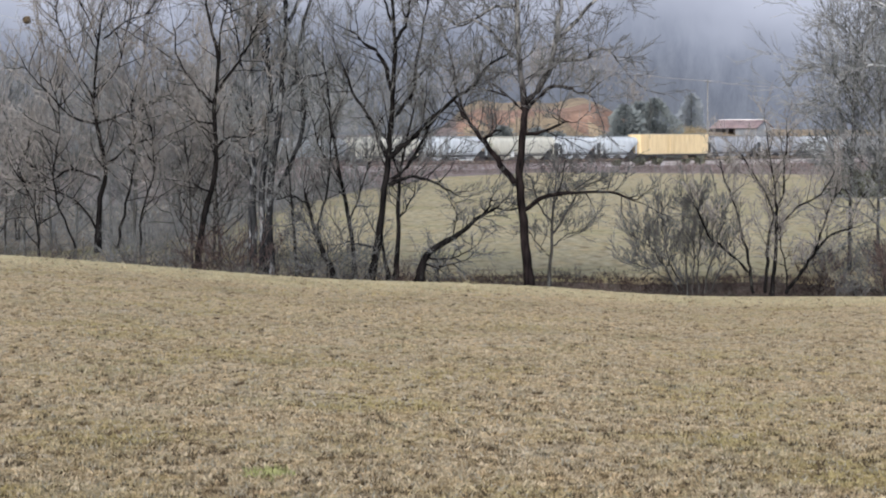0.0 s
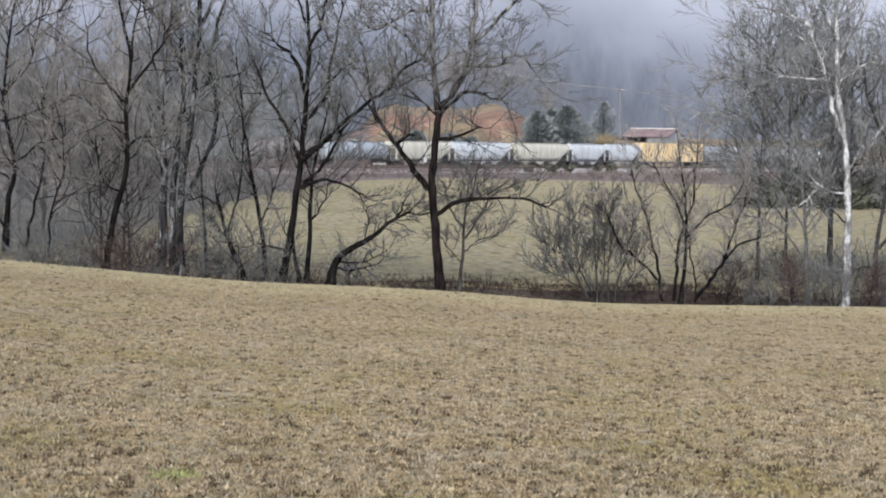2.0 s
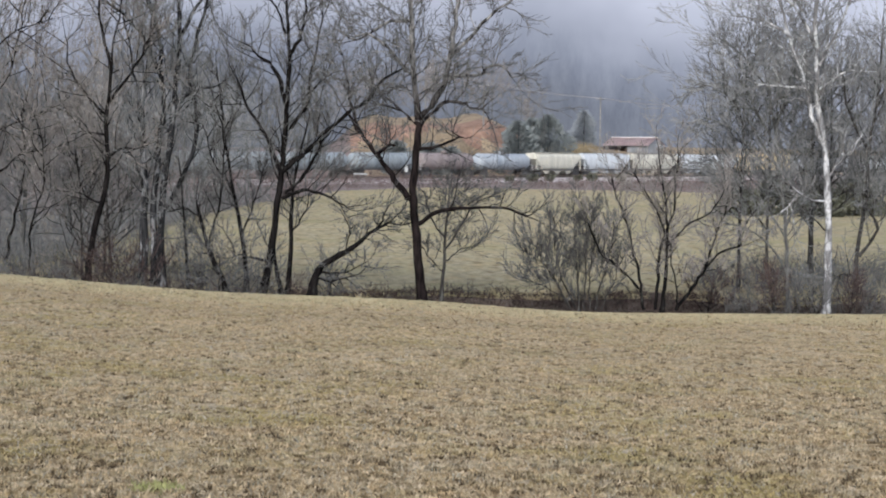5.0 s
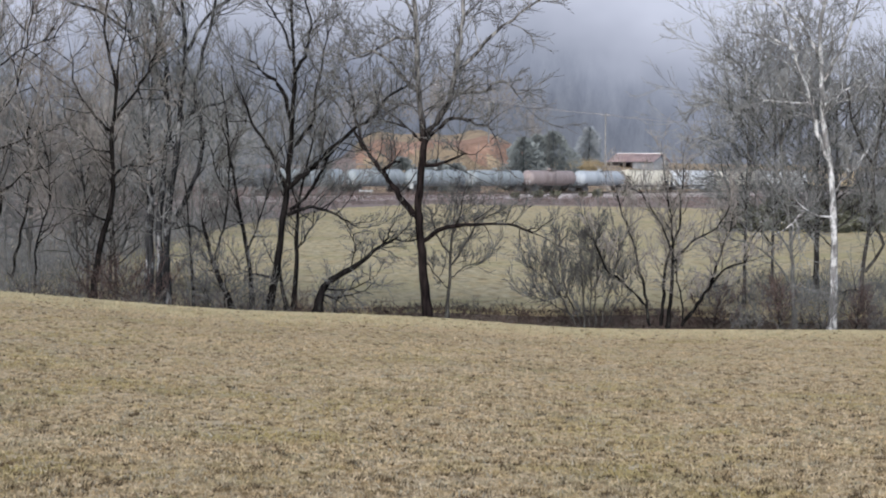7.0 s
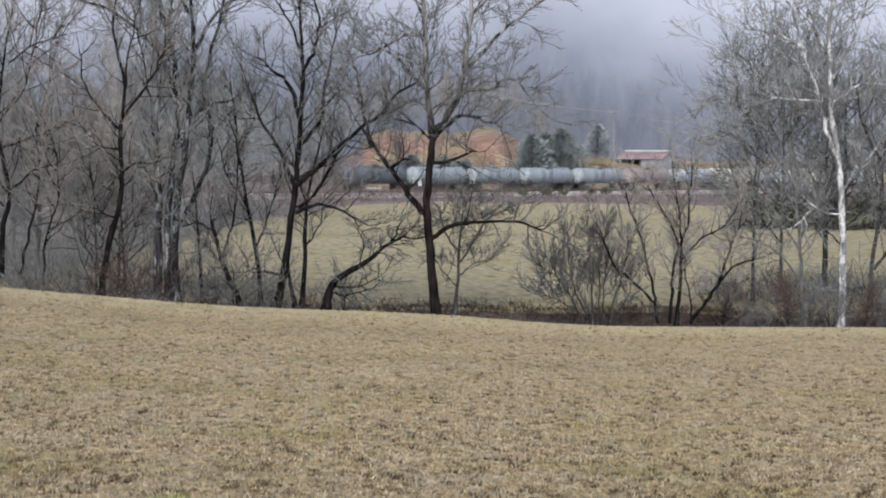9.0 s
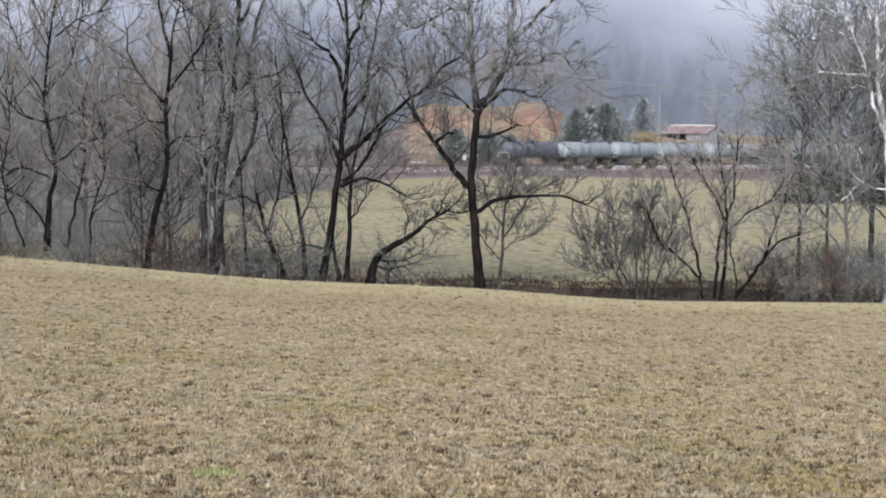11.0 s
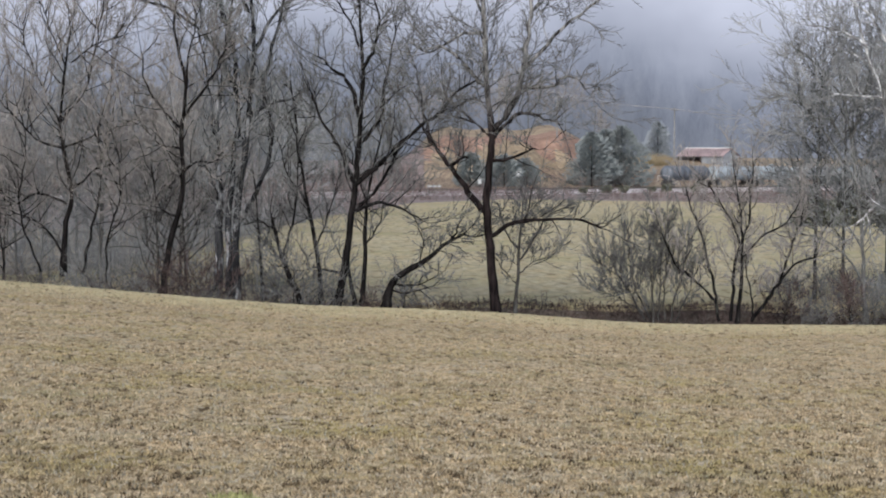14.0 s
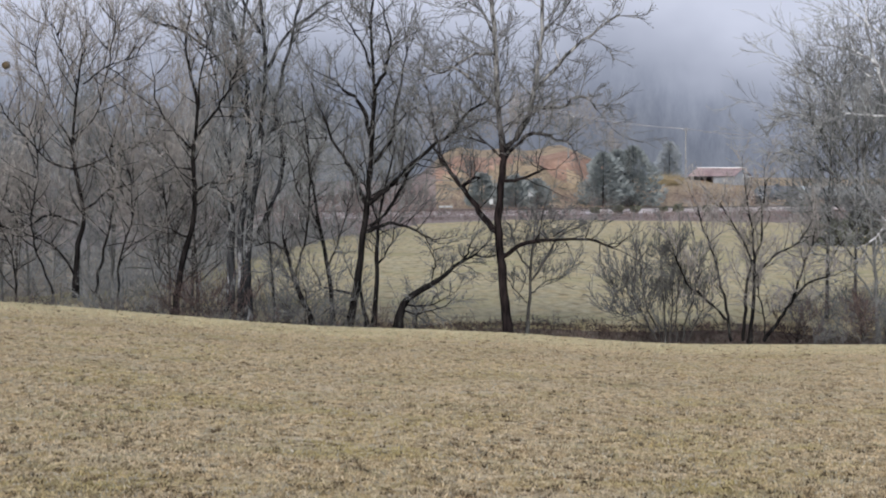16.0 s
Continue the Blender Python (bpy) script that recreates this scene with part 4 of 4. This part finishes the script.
# The spruce's pale blue-green is fog put into its foliage colour.
cedar("spruce on the far slope, coloured pale blue-green for fog", at(0.1290, 70), 9, 6, 71, M_SPRUCE)
for i, (x, y, h, wd) in enumerate(((42.5, 200, 2.6, 4.6), (46.5, 203, 3.4, 5.0), (51, 200, 3.2, 5.2), (56, 204, 4.0, 6))):
    cedar("low olive-green juniper at the field edge", (x, y, ground_z(x, y) - 0.2), h, wd, 80 + i, M_JUNIPER, "juniper_shrub", "junipers at the field edge")


for i, (p, h) in enumerate(((0.0905, 0.7), (0.1026, 1.0), (0.1114, 0.8), (0.1338, 1.1), (0.1262, 0.6), (0.1490, 0.8))):
    cedar("small dark shrub among weeds beside the track", at(p, -10.5), h, h * 1.1, 140 + i, M_JUNIPER, "trackside_shrub", "shrubs beside the track")


def power_pole(base, height, turn):
    p = thing("power_pole", "weathered wooden power pole with a crossarm", "pole", pose(*base, 0, 0, turn), "power poles")
    part("pole", rod(bmesh.new(), (0, 0, -0.5), (0, 0, height), 0.16, 10), M_POLE, p)
    part("crossarm", box(bmesh.new(), -1.2, 1.2, -0.19, -0.07, height - 0.7, height - 0.55, 0.01), M_POLE, p)
    for x in (-1.05, 0.4, 1.05):
        part("insulator", rod(bmesh.new(), (x, -0.13, height - 0.56), (x, -0.13, height - 0.32), 0.06, 8), M_WHITE, p)
    return p


POLES = [(at(0.0459, 46), 12.0), (at(0.1375, 50), 13.2), (at(0.2049, 60), 13.0), (at(0.0763, 30), 9.0)]
for b, h in POLES:
    power_pole(b, h, 20)


def wire(a, b, sag):
    tw = Tubes()
    pts = [a.lerp(b, i / 12) - Vector((0, 0, sag * 4 * (i / 12) * (1 - i / 12))) for i in range(13)]
    tw.tube(pts, [0.05] * 13, 5)
    tagged(link_mesh("power_line", tw.v, tw.f, M_WIRE), "thin grey overhead power line between poles", "power line", "power lines")


for i, j in ((0, 1), (1, 2)):
    for x in (-1.0, 1.0):
        wire(Vector(POLES[i][0]) + Vector((x, 0, POLES[i][1] - 0.3)), Vector(POLES[j][0]) + Vector((x, 0, POLES[j][1] - 0.3)), 1.2)


def barn():
    x, y, z = at(0.1555, 46)
    z -= 1.0
    b = thing("barn", "open metal barn with a faded red roof on the hillside", "barn", pose(x, y, z, 0, 0, -35))
    L, W, E, R = 6.0, 4.6, 2.7, 4.6
    part("wall", box(bmesh.new(), -L, L, W - 0.15, W, -0.8, E), M_WALL, b)
    part("wall", box(bmesh.new(), -L, -L + 0.15, -W, W - 0.15, -0.8, E), M_WALL, b)
    part("wall", box(bmesh.new(), 0.4, L, -W, -W + 0.15, -0.8, E), M_WALL, b)
    for x0, x1 in ((L - 0.15, L), (-L + 0.01, -L + 0.14)):
        gable = bmesh.new()
        low = -0.8 if x0 > 0 else E + 0.01
        ring = [(-W + 0.16, low), (W - 0.16, low), (W - 0.16, E + 0.02), (0, R - 0.1), (-W + 0.16, E + 0.02)]
        a = [gable.verts.new((x0, yy, zz)) for yy, zz in ring]
        c = [gable.verts.new((x1, yy, zz)) for yy, zz in ring]
        gable.faces.new(a[::-1])
        gable.faces.new(c)
        for k in range(5):
            gable.faces.new((a[k], a[(k + 1) % 5], c[(k + 1) % 5], c[k]))
        part("gable", gable, M_GABLE, b, "pale grey gable end")
    for s in (-1, 1):
        bm = bmesh.new()
        vs = [bm.verts.new(c) for c in ((-L - 0.5, s * (W + 0.6), E - 0.2), (L + 0.5, s * (W + 0.6), E - 0.2), (L + 0.5, 0, R), (-L - 0.5, 0, R))]
        bm.faces.new(vs if s < 0 else vs[::-1])
        bmesh.ops.solidify(bm, geom=bm.faces[:], thickness=0.1)
        roof = part("roof", bm, M_ROOF, b, "faded red metal roof")
        for k in range(12):
            xx = -L + 2 * L * k / 11
            part("roof_seam", rod(bmesh.new(), (xx, s * (W + 0.55), E - 0.15), (xx, s * 0.05, R + 0.03), 0.035, 5), M_ROOF, roof)
    part("ridge_cap", rod(bmesh.new(), (-L - 0.5, 0, R + 0.03), (L + 0.5, 0, R + 0.03), 0.12, 8), M_WHITE, b)
    for xx in (-L + 0.1, -1.7, 0.3):
        part("post", box(bmesh.new(), xx - 0.12, xx + 0.12, -W - 0.3, -W - 0.06, -0.8, E - 0.1), M_TIE, b)
    part("lean_to_roof", box(bmesh.new(), -L - 4.2, -L - 0.55, -W, W - 1.5, E - 0.55, E - 0.38), M_SLATE, b, "dark blue-grey lean-to roof")
    for xx in (-L - 4.0, -L - 2.0):
        part("post", box(bmesh.new(), xx - 0.1, xx + 0.1, -W + 0.1, -W + 0.3, -0.8, E - 0.55), M_TIE, b)
    part("lean_to_wall", box(bmesh.new(), -L - 4.1, -L - 0.6, W - 1.8, W - 1.65, -0.8, E - 0.56), M_GABLE, b)
    part("lean_to_roof", box(bmesh.new(), L + 0.55, L + 3.2, -1.0, W - 0.5, E - 0.3, E - 0.16), M_GABLE, b, "pale metal lean-to roof")
    part("post", box(bmesh.new(), L + 2.9, L + 3.1, -0.9, -0.7, -0.8, E - 0.3), M_TIE, b)


barn()


def trackside():
    x, y, z = at(0.0362, -5.5)
    c = thing("relay_cabinet", "small white trackside cabinet on a post", "cabinet", pose(x, y, z))
    part("post", rod(bmesh.new(), (0, 0, -0.4), (0, 0, 1.9), 0.07), M_IRON, c)
    part("cabinet_body", box(bmesh.new(), -0.3, 0.3, -0.2, 0.2, 1.4, 2.6, 0.03), M_SIGN, c)
    x, y, z = at(0.0565, 6.5)
    c = thing("crossing_sign", "weathered white crossbuck sign beside the track", "sign", pose(x, y, z))
    part("post", box(bmesh.new(), -0.06, 0.06, -0.06, 0.06, -0.4, 3.6), M_SIGN, c)
    for s in (-45, 45):
        bm = box(bmesh.new(), -0.6, 0.6, -0.02, 0.02, -0.11, 0.11)
        bmesh.ops.transform(bm, verts=bm.verts, matrix=pose(0, -0.09 - 0.03 * (s > 0), 3.0, 0, s, 0))
        part("blade", bm, M_SIGN, c)
    x, y, z = at(0.0124, -4)
    c = thing("guard_rail", "low white guard rail at the crossing", "guard rail", pose(x, y, z, 0, 0, 10))
    part("beam", box(bmesh.new(), -1.2, 1.2, -0.05, 0.05, 0.85, 1.1, 0.02), M_SIGN, c)
    for xx in (-1.0, 0, 1.0):
        part("post", box(bmesh.new(), xx - 0.07, xx + 0.07, 0.06, 0.2, -0.4, 1.3), M_POLE, c)
    x, y, z = at(0.1920, -6)
    c = thing("crossing_sign", "leaning white trackside marker post", "sign", pose(x, y, z, 0, 20, 0))
    part("post", box(bmesh.new(), -0.08, 0.08, -0.05, 0.05, -0.4, 2.4), M_SIGN, c)
    part("plate", box(bmesh.new(), -0.3, 0.3, -0.09, -0.055, 1.9, 2.5), M_SIGN, c)


trackside()

# ---- the railway ----
def railway():
    e = thing("railway_track", "railway track on grey ballast along the valley edge", "track", pose(TRACK.x, TRACK.y, TRACK.z - 0.17, 0, 0, 48))
    e["kind"] = "structure"
    part("ballast", prism(bmesh.new(), [(-170, -0.75), (260, -0.75), (260, -0.12), (-170, -0.12)], -2.2, 2.2), M_GRAVEL, e)
    for y in (-0.7175, 0.7175):
        bm = bmesh.new()
        box(bm, -170, 260, y - 0.075, y + 0.075, 0.0, 0.02)
        box(bm, -170, 260, y - 0.012, y + 0.012, 0.02, 0.13)
        box(bm, -170, 260, y - 0.036, y + 0.036, 0.13, 0.17)
        part("rail", bm, M_RAIL, e)
    tie = bmesh.new()
    box(tie, -0.115, 0.115, -1.3, 1.3, -0.16, -0.004)
    first = part("tie", tie, M_TIE, e)
    first.location.x = -60
    for i in range(1, 280):
        t = new("tie", first.data)
        t.parent = e
        t.location.x = -60 + i * 0.55


railway()
CARS = []


def truck(car, x):
    t = part("truck", bmesh.new(), M_IRON, car, "dark cast steel truck")
    bm = bmesh.new()
    for y in (-1.02, 1.02):
        prism(bm, [(x - 1.2, 0.35), (x - 1.2, 0.6), (x - 0.5, 0.85), (x + 0.5, 0.85), (x + 1.2, 0.6), (x + 1.2, 0.35), (x + 0.6, 0.3), (x + 0.3, 0.2), (x - 0.3, 0.2), (x - 0.6, 0.3)], y - 0.09, y + 0.09)
    box(bm, x - 0.25, x + 0.25, -1.0, 1.0, 0.45, 0.8)
    bm.to_mesh(t.data)
    bm.free()
    for dx in (-0.85, 0.85):
        bm = bmesh.new()
        for y in (-0.78, 0.78):
            rod(bm, (x + dx, y - 0.065, 0.44), (x + dx, y + 0.065, 0.44), 0.43, 16)
        rod(bm, (x + dx, -0.8, 0.44), (x + dx, 0.8, 0.44), 0.08)
        part("wheelset", bm, M_RAIL, t)


def couplers(car, L):
    for s in (-1, 1):
        part("coupler", box(bmesh.new(), min(s * (L / 2 - 0.9), s * L / 2), max(s * (L / 2 - 0.9), s * L / 2), -0.14, 0.14, 0.75, 1.05, 0.03), M_IRON, car)


def ladder(car, x, y, z0, z1, material):
    bm = bmesh.new()
    for dx in (-0.2, 0.2):
        rod(bm, (x + dx, y, z0), (x + dx, y, z1), 0.025, 5)
    n = int((z1 - z0) / 0.38)
    for i in range(n + 1):
        z = z0 + (z1 - z0) * i / n
        rod(bm, (x - 0.2, y, z), (x + 0.2, y, z), 0.02, 5)
    part("ladder", bm, material, car)


def covered_hopper(label, q0, q1, paint, bays):
    L = q1 - q0
    car = thing("covered_hopper", label, "rail car", None, "freight train")
    h = L / 2 - 0.55
    # curved sides: half-width by height
    ring = [(1.15, 1.25), (1.45, 1.6), (1.56, 2.3), (1.6, 3.0), (1.52, 3.7), (1.3, 4.15), (0.75, 4.4)]
    ring += [(-a, b) for a, b in reversed(ring)]
    stations = [(-h, 3.3), (-h + 2.5, 1.25), (h - 2.5, 1.25), (h, 3.3)]
    v, f = [], []
    n = len(ring)
    for x, floor in stations:
        for a, b in ring:
            z = max(b, floor + (b - 1.25) * 0.02)
            v.append((x, a, z))
    for i in range(3):
        for k in range(n):
            a, b = i * n + k, i * n + (k + 1) % n
            f.append((a, b, b + n, a + n))
    f += [tuple(range(n))[::-1], tuple(range(3 * n, 4 * n))]
    link_mesh("body", v, f, paint, car)
    for i in range(bays):
        c = (i - (bays - 1) / 2) * (L - 5.2) / bays
        w = (L - 5.2) / bays / 2 - 0.12
        bm = prism(bmesh.new(), [(c - w, 1.26), (c - 0.35, 0.42), (c + 0.35, 0.42), (c + w, 1.26)], -1.1, 1.1)
        part("hopper_bay", bm, paint, car, "sloped discharge bay")
    for s in (-1, 1):
        part("side_sill", box(bmesh.new(), -h, h, s * 1.5 - 0.07 * (s < 0) - 0.0, s * 1.5 + 0.07 * (s > 0) + 0.0 + 0.001, 1.02, 1.28), M_IRON, car)
        for x in (-h + 0.25, h - 0.25):
            part("corner_post", box(bmesh.new(), x - 0.09, x + 0.09, s * 1.42 - 0.06, s * 1.42 + 0.06, 1.1, 3.3), paint, car)
        ladder(car, s * (h - 0.6), -1.57, 1.1, 4.2, paint)
        part("end_platform", box(bmesh.new(), min(s * (h - 1.5), s * (h + 0.3)), max(s * (h - 1.5), s * (h + 0.3)), -1.4, 1.4, 0.98, 1.1), M_IRON, car)
        # Added dark block: stands in for shade and underframe below the end slope.
        x0, x1 = sorted((s * (h - 1.9), s * (h - 0.1)))
        part("end_shade_block", prism(bmesh.new(), [(x0, 1.1), (x1, 1.1), (x1 - 0.5 if s > 0 else x1, 2.0), (x0 if s > 0 else x0 + 0.5, 2.0)], -0.9, 0.9), M_IRON, car)
        part("end_slope_brace", rod(bmesh.new(), (s * (h - 0.1), 0, 2.9), (s * (h - 0.15), 0, 1.05), 0.09), M_IRON, car)
    part("roof_hatch", box(bmesh.new(), -h + 0.9, h - 0.9, -0.32, 0.32, 4.4, 4.56, 0.04), paint, car, "long trough hatch")
    part("running_board", box(bmesh.new(), -h, h, -1.05, -0.6, 4.5, 4.54), M_RAIL, car)
    part("running_board", box(bmesh.new(), -h, h, 0.6, 1.05, 4.5, 4.54), M_RAIL, car)
    count = int(L / 1.4)
    for i in range(1, count):
        x = -h + 1.2 + (2 * h - 2.4) * i / count
        part("side_rib", box(bmesh.new(), x - 0.03, x + 0.03, -1.645, -1.59, 1.9, 3.5), paint, car)
    for x in (-h + 1.3, h - 1.3):
        truck(car, x)
    couplers(car, L)
    CARS.append((car, (q0 + q1) / 2))


def tank_car(label, q0, q1, paint):
    L = q1 - q0
    car = thing("tank_car", label, "rail car", None, "freight train")
    h = L / 2 - 0.75
    bm = bmesh.new()
    R, zc, n = 1.5, 2.72, 24
    rings = [(-h, 0.15), (-h + 0.12, 0.7), (-h + 0.35, 1.15), (-h + 0.7, 1.42), (-h + 1.0, 1.5), (-0.3, 1.5), (0.3, 1.5), (h - 1.0, 1.5), (h - 0.7, 1.42), (h - 0.35, 1.15), (h - 0.12, 0.7), (h, 0.15)]
    vs = [[bm.verts.new((x, r * math.cos(2 * math.pi * k / n), zc + r * math.sin(2 * math.pi * k / n))) for k in range(n)] for x, r in rings]
    for a, b in zip(vs, vs[1:]):
        for k in range(n):
            bm.faces.new((a[k], a[(k + 1) % n], b[(k + 1) % n], b[k])).smooth = True
    bm.faces.new(vs[0][::-1])
    bm.faces.new(vs[-1])
    part("tank", bm, paint, car)
    for x in (-h + 1.05, -h * 0.36, h * 0.36, h - 1.05):
        part("tank_band", rod(bmesh.new(), (x - 0.04, 0, zc), (x + 0.04, 0, zc), R + 0.025, 24), paint, car)
    part("dome", rod(bmesh.new(), (0, 0, zc + R - 0.2), (0, 0, zc + R + 0.42), 0.5, 16), paint, car, "valve housing on the tank top")
    part("dome_platform", box(bmesh.new(), -1.1, 1.1, -0.95, 0.95, zc + R + 0.02, zc + R + 0.07), M_RAIL, car)
    bm = bmesh.new()
    for y in (-0.95, 0.95):
        for x in (-1.1, 0, 1.1):
            rod(bm, (x, y, zc + 1.0), (x, y, zc + R + 0.75), 0.025, 5)
        rod(bm, (-1.1, y, zc + R + 0.75), (1.1, y, zc + R + 0.75), 0.025, 5)
    part("handrail", bm, M_IRON, car)
    ladder(car, 0, -1.58, 1.0, zc + R, M_IRON)
    for s in (-1, 1):
        x0, x1 = sorted((s * (h - 3.4), s * (h + 0.2)))
        part("stub_sill", box(bmesh.new(), x0, x1, -0.3, 0.3, 0.85, 1.25), M_IRON, car)
        part("end_platform", box(bmesh.new(), min(s * (h - 0.9), s * (h + 0.35)), max(s * (h - 0.9), s * (h + 0.35)), -1.4, 1.4, 1.1, 1.2), M_IRON, car)
        part("saddle", prism(bmesh.new(), [(s * (h - 2.0) - 0.5, 1.2), (s * (h - 2.0) + 0.5, 1.2), (s * (h - 2.0) + 0.35, 1.75), (s * (h - 2.0) - 0.35, 1.75)], -1.1, 1.1), M_IRON, car)
        bm = bmesh.new()
        for y in (-1.3, 1.3):
            rod(bm, (s * (h + 0.25), y, 1.1), (s * (h + 0.25), y, 2.2), 0.025, 5)
        rod(bm, (s * (h + 0.25), -1.3, 2.2), (s * (h + 0.25), 1.3, 2.2), 0.025, 5)
        part("end_rail", bm, M_WHITE, car)
        truck(car, s * (h - 1.6))
    couplers(car, L)
    CARS.append((car, (q0 + q1) / 2))


def box_car(label, q0, q1, paint):
    L = q1 - q0
    car = thing("box_car", label, "rail car", None, "freight train")
    h = L / 2 - 0.55
    part("body", box(bmesh.new(), -h, h, -1.5, 1.5, 1.05, 4.9, 0.05), paint, car)
    part("roof", prism(bmesh.new(), [(-h, 4.88), (h, 4.88), (h, 5.02), (-h, 5.02)], -1.35, 1.35), M_WALL, car, "galvanised roof")
    part("side_sill", box(bmesh.new(), -h + 1.5, h - 1.5, -1.45, 1.45, 0.75, 1.05), M_IRON, car)
    count = int(L / 1.1)
    for i in range(count + 1):
        x = -h + 0.15 + (2 * h - 0.3) * i / count
        if abs(x) > 1.9:
            part("side_rib", box(bmesh.new(), x - 0.05, x + 0.05, -1.52, -1.49, 1.15, 4.8), paint, car)
    part("door", box(bmesh.new(), -1.8, 1.8, -1.58, -1.5, 1.2, 4.7, 0.02), paint, car, "ribbed sliding door")
    for z in (1.9, 2.6, 3.3, 4.0):
        part("door_rib", box(bmesh.new(), -1.75, 1.75, -1.63, -1.575, z - 0.05, z + 0.05), paint, car)
    ladder(car, -h + 0.5, -1.62, 1.1, 4.8, paint)
    for s in (-1, 1):
        truck(car, s * (h - 2.2))
    couplers(car, L)
    CARS.append((car, (q0 + q1) / 2))


for q, p in ((97, P_GREY), (79, P_WHITE), (61, P_GREY), (42.7, P_GREY)):
    covered_hopper("weathered grey three-bay covered hopper car", q, q + 18.1, p, 3)
box_car("long faded yellow box car", 18.7, 42.7, P_YELLOW)
covered_hopper("short white two-bay covered hopper car", 6.1, 18.7, P_WHITE, 2)
covered_hopper("short white two-bay covered hopper car", -6.6, 6.1, P_WHITE, 2)
covered_hopper("cream three-bay covered hopper car", -25.3, -6.6, P_CREAM, 3)
covered_hopper("pale blue-white three-bay covered hopper car", -43.0, -25.3, P_WHITE, 3)
covered_hopper("cream three-bay covered hopper car", -59.3, -43.0, P_CREAM, 3)
tank_car("pale grey tank car with rust streaks", -76.9, -59.3, P_PALETANK)
tank_car("dull brown tank car", -94.2, -76.9, P_BROWN)
tank_car("weathered grey tank car", -112.0, -94.2, P_TANK)
tank_car("weathered grey tank car", -129.5, -112.0, P_TANK)
tank_car("weathered grey tank car", -145.3, -129.5, P_TANK)
tank_car("weathered grey tank car", -162.5, -145.3, P_TANK)
tank_car("dark grey tank car at the tail of the train", -179.2, -162.5, P_DARKTANK)


def motions():
    """The train runs along its track, slowing very slightly."""
    for car, q in CARS:
        rows = []
        for i in range(17):
            t = float(i)
            s = q - 1.5 + 15.616 * t - 0.01386 * ((t - 8) ** 2 - 64)
            p = TRACK + ALONG * s
            rows.append((t, pose(p.x, p.y, p.z, 0, 0, 48)))
        walk(car, rows)


motions()
